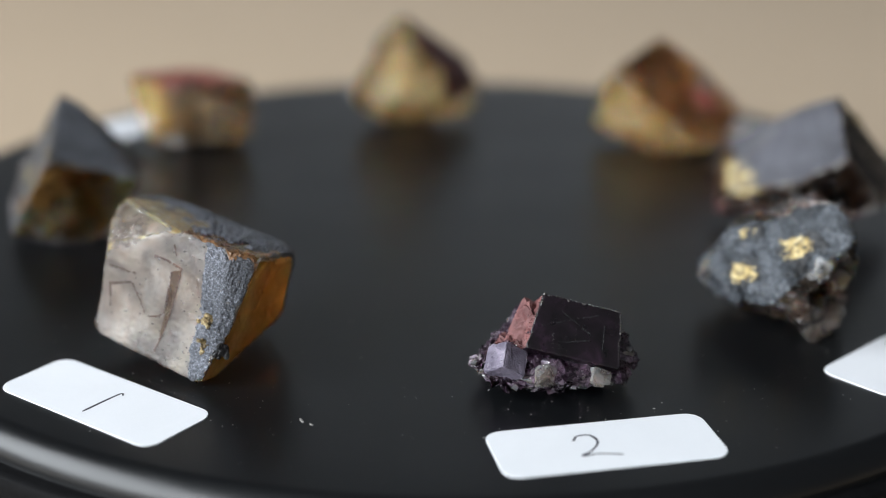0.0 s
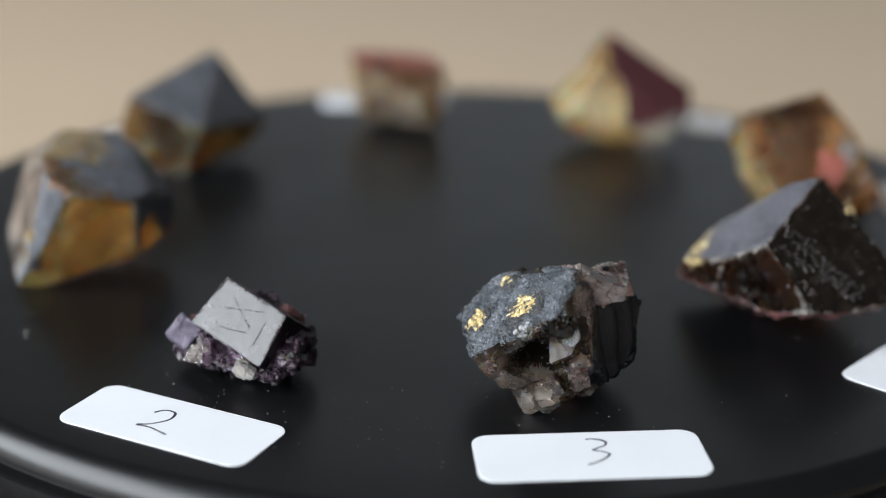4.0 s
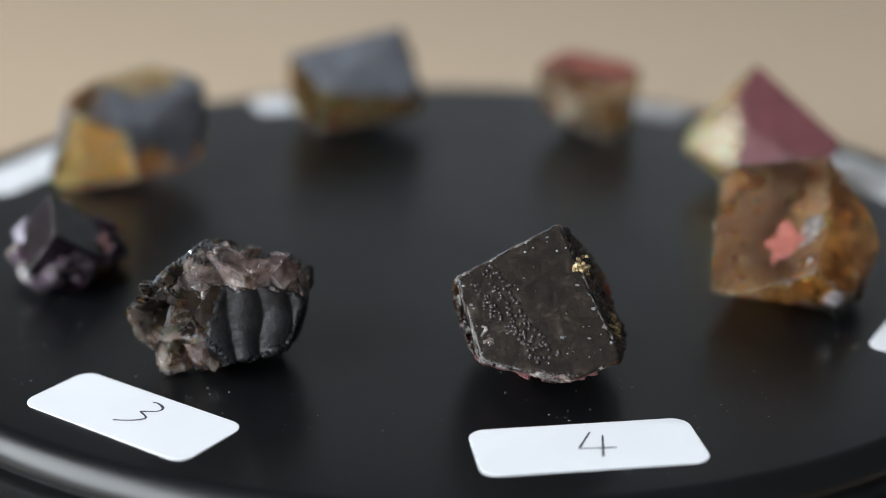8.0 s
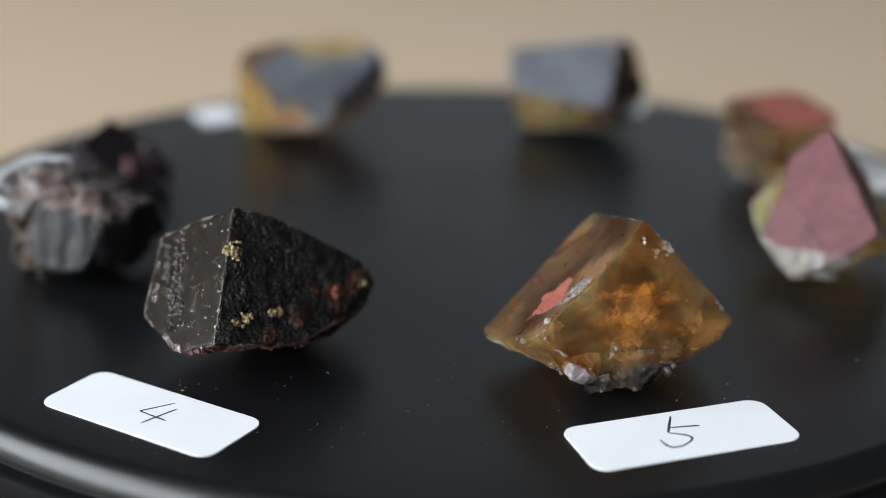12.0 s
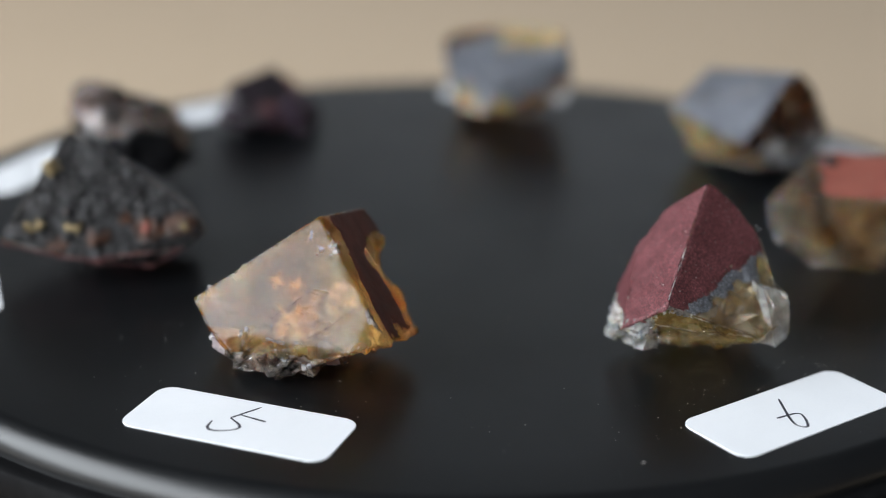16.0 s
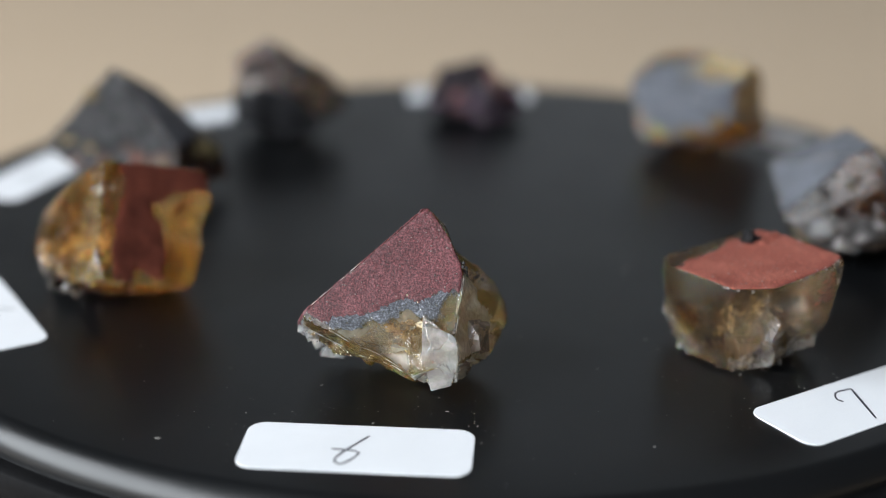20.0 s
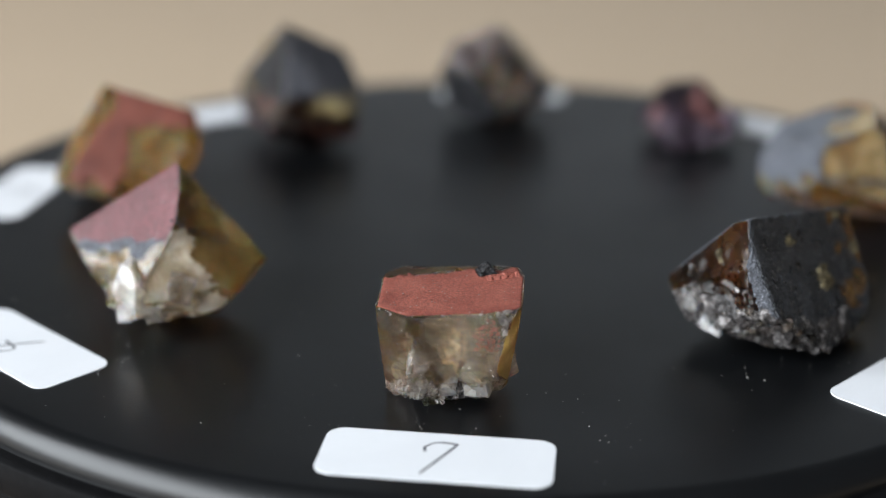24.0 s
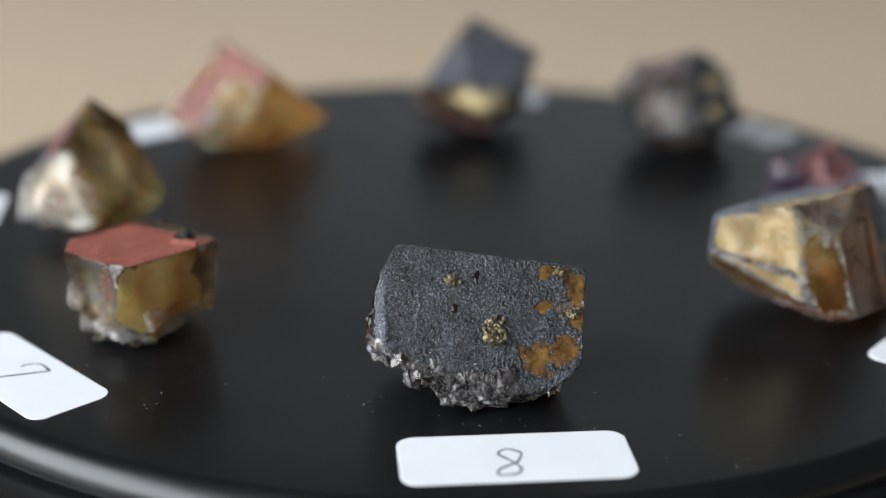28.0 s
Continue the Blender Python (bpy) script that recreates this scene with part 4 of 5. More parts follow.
def stone_4():
    s = stone_empty(4, 3, "dark glossy crystal with rows of beads and gold specks")
    P = [(-117, 33, 14.5), (-16, 29, 8.5), (121, 50, 18.5), (-53, -60, -1.4), (163, -50, 6.0), (51, -49, 6.5), (144, -1, 17.1), (-8, -29, 4.1), (87, 52, 18.9), (-136, -63, 1.1), (-6, 12, 8.8), (175, -13, 13.1), (133, 58, 20.6), (86, 21, 19.1), (-37, -67, -1.2)]
    R = {k: (0.5, 3.5) for k in (3, 4, 5, 7, 9, 14, 11)}
    R.update({0: (0.02, 2.5), 1: (0.5, 2.4), 10: (0.55, 2.2), 2: (0.12, 3.0), 8: (0.12, 3.0), 12: (0.15, 3.0), 6: (0.3, 3.0)})
    bm = body_bm(P, R, 4, 0.5, 0.55, worn=8)
    fracture(bm, half({1, 10}, (0, 0, 1), -50, 0), 0.3, 2.2, 4)
    fracture(bm, half({3, 9, 14, 11, 6}, (0, 0, 1), -50, 0), 0.7, 2.6, 9)
    face = half({0}, (0, 0, 1), 6.0, 1.2)
    bare = union(ball((7, 8, 9), 2.0, {1}, 0.5), ball((7.8, 13.0, 8.6), (2.0, 2.6, 2.4), {1, 10, 13}, 0.6), ball((3.4, -4.5, 12.6), 1.2, {1}, 0.5), ball((5.6, 0.0, 8.0), (1.8, 2.0, 1.4), {1, 10}, 0.8, 2.0), ball((6.4, 4.5, 11.0), (1.6, 1.6, 1.6), {1}, 0.7, 5.0), ball((4.6, -6.0, 7.6), (2.0, 2.0, 1.6), {1, 10}, 0.8, 7.0))
    black = half({1, 10, 7}, (-0.3, -0.8, 0.3), -14.0, 3.0)
    back = half({2, 8, 12}, (0, 0, 1), 5.0, 2.0)
    add(s, "glossy_face", crust(bm, face, 0.05, 0.0, 1), "gloss", "smooth dark grey glossy crystal face")
    add(s, "black_crust", crust(bm, black, 0.15, 0.22, 2), "black", "grainy black crust")
    add(s, "umber_patch", crust(bm, bare, 0.3, 0.2, 6), "umber", "dark reddish brown patches")
    add(s, "grey_crust", crust(bm, back, 0.15, 0.18, 3), "slate", "slate grey druse crust")
    add(s, "yellow_patch", crust(bm, ball((-6.0, 16.0, 9.0), (7.0, 3.0, 2.4), {6, 11, 4, 2, 12, 13, 8}, 0.4), 0.15, 0.2, 16), "pale_gold", "straw-yellow patches on the far side")
    add(s, "rusty_underside", crust(bm, union(half({3, 9, 14}, (0, 0, -1), -7, 1.5), half({0, 60}, (0, 0, -1), -5.8, 1.0)), 0.1, 0.12, 4), "rose", "reddish brown underside")
    worn_edges(s, bm, minus(any_edge, half({60}, (0, 0, -1), -5.0, 0.5)), 4)
    flecks(s, bm, {0}, 60, 0.12, 44, "pale fleck", "quartz")
    druse(s, bm, half({0, 9, 14, 3, 60}, (-0.3, 0, -1), -2.6, 1.6), 60, (0.3, 1.1), 81, "smoke_glass", "small glassy crystals along the lower edge")
    druse(s, bm, half({0, 9, 14, 3, 60}, (-0.3, 0, -1), -2.2, 1.6), 30, (0.3, 1.0), 82, "pinkish", "small rosy crystals along the lower edge")
    druse(s, bm, half({1, 10}, (0, 0, 1), -50, 0), 220, (0.2, 0.6), 83, "black", "fine black crystals")
    add(s, "pale_patch", crust(bm, union(ball((-14.0, -3.0, 9.0), (1.2, 3.0, 1.6), {0, 60}, 0.9), ball((-6.0, -11.0, 5.0), (3.0, 3.0, 1.0), {0, 60, 9}, 0.9, 3.0), ball((-15.0, 0.5, 14.6), (0.9, 1.2, 1.0), {0, 60}, 0.6)), 0.1, 0.1, 7), "pinkish", "pale rosy patches along the edge")
    add(s, "crystal", bm, "brown", "dark brown crystal body")
    # rows of beads across the glossy face
    n, D0 = normal_of(*P[0][:2]), P[0][2]
    rows = (((-14.8, 0.2, 15.4), (-12.4, -3.8, 12.2)), ((-13.2, 0.0, 16.8), (-10.6, -5.0, 12.0)), ((-12.2, -0.2, 18.0), (-9.4, -5.4, 12.6)), ((-13.6, -2.2, 12.8), (-8.4, -8.6, 8.6)),
            ((-11.6, -4.2, 12.4), (-7.2, -9.8, 8.4)), ((-11.0, -5.8, 10.8), (-8.6, -9.4, 7.4)), ((-10.2, -5.0, 12.6), (-6.4, -10.4, 8.8)))
    rng = random.Random(9)
    ball_bm = bmesh.new()
    bmesh.ops.create_icosphere(ball_bm, subdivisions=2, radius=1.0)
    for f in ball_bm.faces:
        f.smooth = True
    shape = mesh_from(scaled(ball_bm), "bead", M["bead"])
    for a, b in rows:
        a, b = Vector(a), Vector(b)
        for k in range(17):
            p = a.lerp(b, k / 16) + Vector((rng.uniform(-1, 1), rng.uniform(-1, 1), rng.uniform(-1, 1))) * 0.5
            p += n * (D0 + 0.08 - p.dot(n))
            bead = new("bead", shape)
            bead.parent, bead.location = s, p * 0.001
            bead.scale = [rng.uniform(0.2, 0.4), rng.uniform(0.2, 0.38), rng.uniform(0.22, 0.36)]
    for k, (at, size, count) in enumerate((((-1.5, -4.5, 18.0), 1.7, 60), ((2.2, -7.5, 10.3), 1.2, 14), ((4.2, -2.2, 9.6), 1.1, 12), ((1.7, -9.0, 10.0), 1.0, 10), ((8.7, 13.4, 9.0), 1.0, 8), ((3.8, -3.4, 9.7), 0.9, 8))):
        add(s, "gold_grain", grains_bm(size, count, 0.6, 90 + k), "gold", "pale gold grain", at)
    add(s, "red_spot", grains_bm(1.2, 12, 0.7, 99), "red", "red grain in a pit", (7.1, 7.9, 9.0))


def stone_5():
    s = stone_empty(5, 49, "large translucent amber crystal with a red-brown film")
    P = [(162, 50, 16.7), (10, 36, 13.8), (-177, -72, 1.6), (-34, -57, 0.6), (-88, 28, 10.3), (77, -25, 9.6), (-151, -33, 8.7), (55, -72, 1.5), (34, 9, 14.1), (14, 49, 17.5), (99, 10, 18.9), (-106, 27, 12.0), (-90, -6, 7.2), (-62, 16, 12.3), (-149, -79, 0.7), (95, -15, 11.6)]
    R = {k: (0.8, 3.2) for k in (2, 3, 6, 7, 14, 5, 15, 12)}
    R.update({1: (0.2, 5.0), 8: (1.0, 5.0), 0: (0.1, 4.0), 4: (0.04, 4.0), 10: (0.6, 5.0), 12: (0.2, 4.0)})
    bm = body_bm(P, R, 6, 0.5, 0.2, worn=2)
    soften(bm, {4, 11, 13}, 8)
    fracture(bm, half({2, 3, 6, 7, 14, 12, 5}, (0, 0, -1), -6.5, 2.0), 0.8, 4.2, 6)
    fracture(bm, half({8, 10, 15}, (0, 0, 1), -50, 0), 0.6, 3.5, 7)
    dent(bm, (8.5, 13.0, 12.0), (6.5, 6.0, 4.5), (-2.6, -2.4, 0.0))
    film = minus(minus(union(half({1, 9}, (0, -1, 0), -5.8, 2.0), half({1, 9}, (0, 0, 1), 15.6, 1.2)), ball((2.6, 0.8, 19.2), (2.2, 2.0, 3.0), None, 0.6)), half({1, 9, 60}, (0, 0, -1), -7.0, 2.5))
    film = minus(film, half({1, 9, 60}, (0, -1, 0.533), 8.2, 0.9))
    patch = ball((-11.2, 2.6, 12.0), (3.0, 2.4, 3.6), {0}, 0.8, 4.0)
    ridge = ball((-9.4, -1.0, 13.0), (2.4, 1.5, 3.6), {0, 60}, 0.7)
    add(s, "red_brown_film", crust(bm, film, 0.08, 0.05, 1), "rust", "smooth red-brown film")
    add(s, "red_crust", crust(bm, minus(patch, ridge), 0.12, 0.1, 2), "red", "brick-red patch of crust")
    add(s, "smoky_face", crust(bm, minus(minus(half({0}, (0, 0, 1), -9, 0), patch), ridge), 0.04, 0.05, 5), "etched_brown", "smoky etched face")
    add(s, "ridge", crust(bm, ridge, 0.16, 0.35, 6), "frost", "frosted dark grey patch beside the red crust")
    worn_edges(s, bm, minus(minus(any_edge, film), union(ridge, half({60}, (0, 0, -1), -7.0, 0.5))), 5, 0.22)
    healed_cracks(s, (-1.0, -1.0, 9.5), 7.0, 16, 35)
    flecks(s, bm, {4, 11, 13}, 50, 0.07, 45, "dark fleck", "coal")
    flecks(s, bm, {0}, 70, 0.08, 48, "white fleck", "quartz")
    flecks(s, bm, {4, 11, 13, 12}, 60, 0.07, 46, "white fleck", "quartz")
    dotted_crack(s, bm, {4, 11, 13}, (-3.7, -7.0, 9.4), (3.6, -3.6, 16.2), 2, 110, 0.07, 0.3, 0.06, "umber")
    dotted_crack(s, bm, {4, 11, 13}, (0.9, -7.1, 6.9), (8.0, -4.8, 11.6), 3, 110, 0.07, 0.3, 0.06, "umber")
    # a few white chips put at the tip for its glints
    druse(s, bm, ball((1.6, -1.0, 19.0), (2.6, 2.4, 2.6), None, 0.4), 16, (0.4, 1.0), 93, "quartz", "white chips standing in for glints at the tip")
    broken = half({2, 3, 6, 7, 14, 12, 60}, (0, -0.3, -1), -2.2, 1.4)
    add(s, "broken_base", crust(bm, broken, 0.08, 0.1, 15), "smoke_glass", "dark glassy broken base")
    druse(s, bm, broken, 45, (0.5, 2.2), 84, "smoke_glass", "small smoky crystals on the broken base")
    druse(s, bm, broken, 16, (0.4, 1.2), 85, "quartz", "small clear crystals on the broken base")
    add(s, "crystal", bm, "amber", "translucent amber crystal")
    for k, (at, size, mat) in enumerate((((-10.8, -5.6, 4.4), (6.0, 4.0, 4.6), "lilac_glass"), ((-4.4, -5.6, 3.2), (9.0, 3.6, 4.6), "smoke_glass"), ((-8.6, -4.6, 2.6), (6.0, 4.4, 3.8), "smoke_glass"),
                                         ((0.8, -5.4, 3.2), (7.0, 3.4, 3.6), "smoke_glass"), ((7.4, 9.2, 7.6), (4.0, 4.4, 4.4), "amber"), ((-14.0, -2.6, 10.2), (2.6, 2.0, 1.6), "quartz"),
                                         ((4.2, -4.4, 4.2), (5.4, 3.6, 3.0), "brown"))):
        add(s, "chip", chip_bm(*size, 120 + k, 7, 0.5, 0.25), mat, {"quartz": "white chip", "pale": "pale grey chip", "smoky": "smoky chip", "brown": "dark brown chip", "lilac_glass": "pale lilac chip", "smoke_glass": "dark glassy chip"}.get(mat, "amber chip"), at)


def stone_6():
    s = stone_empty(6, 97, "pointed honey crystal with wine-red crusted faces")
    P = [(-84, 36, 11.1), (161, 41, 14.4), (16, 36, 18.0), (102, -37, 6.7), (-122, -34, 3.0), (112, 23, 15.1), (-19, -9, 10.2), (36, -29, 10.4), (146, 20, 13.0), (-48, -43, 4.0), (71, 38, 18.5), (109, -57, 4.5), (-127, -46, 0.9), (1, 24, 16.4), (16, -67, 3.4), (-23, 13, 12.4), (129, -14, 11.3)]
    R = {k: (0.6, 4.0) for k in (3, 4, 6, 7, 9, 11, 12, 14, 16)}
    R.update({2: (0.3, 6.0), 13: (0.5, 5.0), 15: (1.0, 4.0), 0: (0.06, 3.0), 1: (0.06, 3.0), 5: (0.4, 4.0), 4: (1.0, 3.0)})
    bm = body_bm(P, R, 7, 0.55, 0.3)
    soften(bm, {2, 13, 15}, 14)
    dent(bm, (12.0, 6.0, 18.0), (7.0, 9.0, 7.0), (-2.8, -0.8, -1.4))
    dent(bm, (-0.5, -9.5, 6.5), (7.5, 4.0, 4.0), (0.0, 1.8, 0.0))
    fracture(bm, half({0}, (0.24, 0, -1), -12.2, 0.5), 0.4, 5.0, 7)
    fracture(bm, half({6, 9, 4, 12, 14}, (0, 0, 1), -50, 0), 0.8, 3.2, 8)
    front = half({0}, (-0.24, 0, 1), 12.6, 0.9)
    side = union(half({1, 8}, (0.25, 0, 1), 4.6, 1.0), minus(half({60}, normal_of(161, 41), 13.6, 0.1), half({60}, (0, 0, -1), -5.0, 0.5)))
    band = minus(minus(half({0}, (-0.24, 0, 1), 3.0, 1.0, 4.0), front), half({0}, (-1, 0, 0), 40.0, 1.0))
    white = union(half({1, 4, 8, 12, 16, 60, 3}, (-1.0, 0, -0.55), 6.2, 2.0), half({1, 8}, (0.25, 0, 1), -60, 0))
    add(s, "wine_crust", crust(bm, front, 0.1, 0.05, 1), "wine", "grainy wine-red crust")
    add(s, "wine_crust", crust(bm, side, 0.1, 0.05, 2), "wine", "grainy wine-red crust")
    add(s, "grey_band", crust(bm, band, 0.05, 0.04, 3), "clear_grey", "clear greyish glassy front under the crust")
    add(s, "white_foot", crust(bm, minus(minus(white, side), front), 0.1, 0.4, 5), "quartz", "white crumbly foot")
    add(s, "pale_broken_face", crust(bm, minus(half({13, 15, 6, 9, 2}, (0.0, -1.0, -0.45), -7.0, 2.4), white), 0.08, 0.1, 4), "milky", "cream-white glassy broken face")
    add(s, "grey_fringe", crust(bm, minus(half({0}, (-0.24, 0, 1), 11.2, 1.8, 9.0), front), 0.08, 0.06, 18), "grey", "blue-grey fringe below the crust")
    worn_edges(s, bm, minus(any_edge, half({60}, (0, 0, -1), -10.0, 0.5)), 6, 0.16)
    druse(s, bm, minus(white, union(side, front)), 70, (0.5, 2.0), 86, "quartz", "crumbly white crystals at the foot")
    healed_cracks(s, (1.0, -2.0, 8.0), 5.0, 6, 36)
    flecks(s, bm, {0, 1}, 160, 0.06, 146, "pale grain", "frost", 0.18)
    add(s, "crystal", bm, "honey", "translucent honey-yellow crystal")
    big = chip_bm(6.6, 5.4, 10.5, 150, 3, 0.5, 0.12)
    for v in big.verts:
        f = 1.0 - max(0.0, v.co.z) / 7.5
        v.co.x *= f
        v.co.y *= f
    bmesh.ops.rotate(big, cent=(0, 0, 0), matrix=Euler((radians(-14), radians(-16), 0)).to_matrix(), verts=big.verts[:])
    add(s, "quartz_crystal", big, "quartz", "white pointed quartz crystal", (6.8, -6.6, 7.6))
    for k, (at, size, mat) in enumerate((((5.4, -5.8, 4.4), (5.0, 4.0, 4.0), "quartz"), ((10.6, -1.4, 7.6), (5.0, 5.4, 6.0), "pale"), ((8.6, -4.4, 4.4), (5.0, 4.0, 4.0), "pale"), ((-10.4, 1.6, 5.0), (3.8, 4.4, 4.2), "quartz"), ((-8.6, 1.4, 3.8), (4.4, 4.6, 4.0), "quartz"))):
        add(s, "chip", chip_bm(*size, 151 + k, 8, 0.5, 0.25), mat, {"quartz": "white quartz chip", "pale": "pale broken chip"}.get(mat, "milky white foot"), at)
    rng = random.Random(61)
    for k in range(5, 9):
        sliver = chip_bm(rng.uniform(6, 11), rng.uniform(0.9, 1.6), rng.uniform(0.7, 1.2), 160 + k, 4, 0.5, 0.08)
        bmesh.ops.rotate(sliver, cent=(0, 0, 0), matrix=Euler((0, radians(-20 + rng.uniform(-7, 7)), radians(-8 + rng.uniform(-5, 5)))).to_matrix(), verts=sliver.verts[:])
        z = 4.2 + 0.75 * k
        y = -(11.1 - z * math.sin(radians(36))) / math.cos(radians(36)) + 0.15
        add(s, "sliver", sliver, "clear_grey", "thin glassy cleavage sliver", (rng.uniform(-2.5, 2.5), y + 0.3, z))
    rng = random.Random(16)
    line = bmesh.new()
    for k in range(60):
        t = rng.random()
        p = Vector((9.2, -0.6, 17.6)).lerp(Vector((10.6, 7.6, 12.6)), t) + Vector((rng.gauss(0, 0.3), rng.gauss(0, 0.5), rng.gauss(0, 0.4)))
        n = normal_of(16, 36)
        p += n * (17.6 - p.dot(n) - 1.4 * math.sin(t * 3.1))
        bmesh.ops.create_icosphere(line, subdivisions=1, radius=rng.uniform(0.1, 0.28), matrix=Matrix.Translation(p))
    tagged(add(s, "dark_specks", line, "coal", "line of tiny black specks"), kind="stuff")


def stone_7():
    s = stone_empty(7, 141.5, "small smoky crystal block with a brick-red crusted top")
    P = [(169, 85, 14.0), (51, -68, -1.3), (-118, -16, 8.5), (-32, -13, 9.5), (56, -6, 7.9), (155, -13, 8.1), (181, -6, 8.4), (89, 52, 15.1), (-65, -47, 4.2), (-78, 30, 18.0), (-163, -56, 4.6), (-1, -8, 7.5), (139, -4, 9.9), (-131, 0, 11.9), (22, -89, -1.1), (14, 36, 16.6), (-92, -4, 10.3)]
    R = {k: (1.0, 2.8) for k in (1, 2, 8, 10, 14)}
    R.update({3: (0.5, 3.5), 4: (0.8, 4.0), 11: (0.3, 4.0), 5: (0.5, 4.0), 12: (0.5, 4.0), 0: (0.06, 3.0), 15: (0.3, 2.0), 13: (0.6, 3.0), 16: (0.55, 3.0), 9: (0.1, 4.0)})
    bm = body_bm(P, R, 8, 0.5, 0.3)
    soften(bm, {3, 11}, 12)
    soften(bm, {2, 13, 16}, 12)
    dent(bm, (0.8, -10.0, 2.0), (2.6, 4.0, 4.0), (0, 2.2, 0.6))
    dent(bm, (8.5, -1.0, 3.0), (4.0, 6.0, 5.0), (-2.6, 0, 0.5))
    fracture(bm, half({1, 2, 8, 10, 14, 13, 16, 5}, (0.2, 0, -1), -6.0, 1.5), 0.8, 4.6, 8)
    add(s, "red_crust", crust(bm, half({0}, (0.1, -1.0, 0.0), -4.4, 1.6), 0.1, 0.05, 1), "red", "grainy brick-red crust")
    druse(s, bm, ball((5.0, -10.6, 11.4), (1.9, 2.8, 2.1), {2, 16, 9, 13}, 0.5), 200, (0.12, 0.36), 92, "red", "scattered brick-red grains", "red_grains", 0.3)
    add(s, "dark_crust", crust(bm, half({0, 7, 15}, (-0.1, 1.0, 0), 4.6, 1.4), 0.06, 0.08, 3), "etched_brown", "smoky grey glassy strip along the edge")
    add(s, "broken_base", crust(bm, half({1, 2, 8, 10, 14, 13}, (0.25, 0, -1), -4.6, 1.8), 0.1, 0.4, 4), "pale", "pale broken base")
    # golden amber side face, with the glow painted into its colour
    add(s, "glow_gold_face", crust(bm, half({3, 11}, (0.3, -1.0, -0.2), -0.5, 1.5), 0.05, 0.05, 9), "glow_amber", "golden side face")
    worn_edges(s, bm, half({60}, (0, 0, 1), 12.0, 0.3), 7, 0.2)
    low = half({1, 2, 8, 10, 14, 13, 60}, (0.2, 0, -1), -4.2, 1.5)
    druse(s, bm, low, 24, (0.6, 2.2), 87, "pale", "small pale crystals on the base")
    druse(s, bm, low, 20, (0.5, 1.6), 88, "smoke_glass", "small smoky crystals on the base")
    healed_cracks(s, (0.0, -2.0, 5.6), 3.6, 7, 37)
    flecks(s, bm, {13, 16, 2, 9}, 40, 0.06, 147, "white fleck", "quartz")
    flecks(s, bm, {0}, 90, 0.07, 157, "pale grain", "frost", 0.2)
    add(s, "crystal", bm, "tea", "translucent smoky honey crystal")
    add(s, "knob", chip_bm(3.8, 3.0, 2.4, 170, 10, 0.35, 0.5), "black", "rough black knob", (4.4, 3.2, 14.4))
    add(s, "red_flake", chip_bm(5.6, 2.0, 1.6, 171, 5, 0.4, 0.2), "red", "red flake", (7.0, 1.2, 14.4))
    for k, (at, size, mat) in enumerate((((3.8, -8.0, 3.8), (5.2, 4.2, 5.8), "quartz"), ((-4.4, -6.6, 3.2), (5.8, 4.6, 5.4), "pale"), ((-1.6, -8.2, 3.8), (7.4, 5.0, 6.4), "pale"), ((7.2, -6.0, 5.6), (4.4, 5.0, 5.0), "pale"),
                                         ((-3.2, -9.2, 6.8), (6.4, 4.4, 5.6), "pale"), ((-6.6, 3.6, 4.8), (3.4, 6.0, 6.0), "honey"), ((1.3, -7.6, 2.2), (3.6, 3.6, 3.8), "salt"))):
        add(s, "chip", chip_bm(*size, 180 + k, 7, 0.45, 0.25), mat, {"quartz": "clear white chip", "pale": "pale broken chip", "salt": "dark speckled chip", "honey": "honey-yellow chip"}.get(mat, "smoky chip"), at)


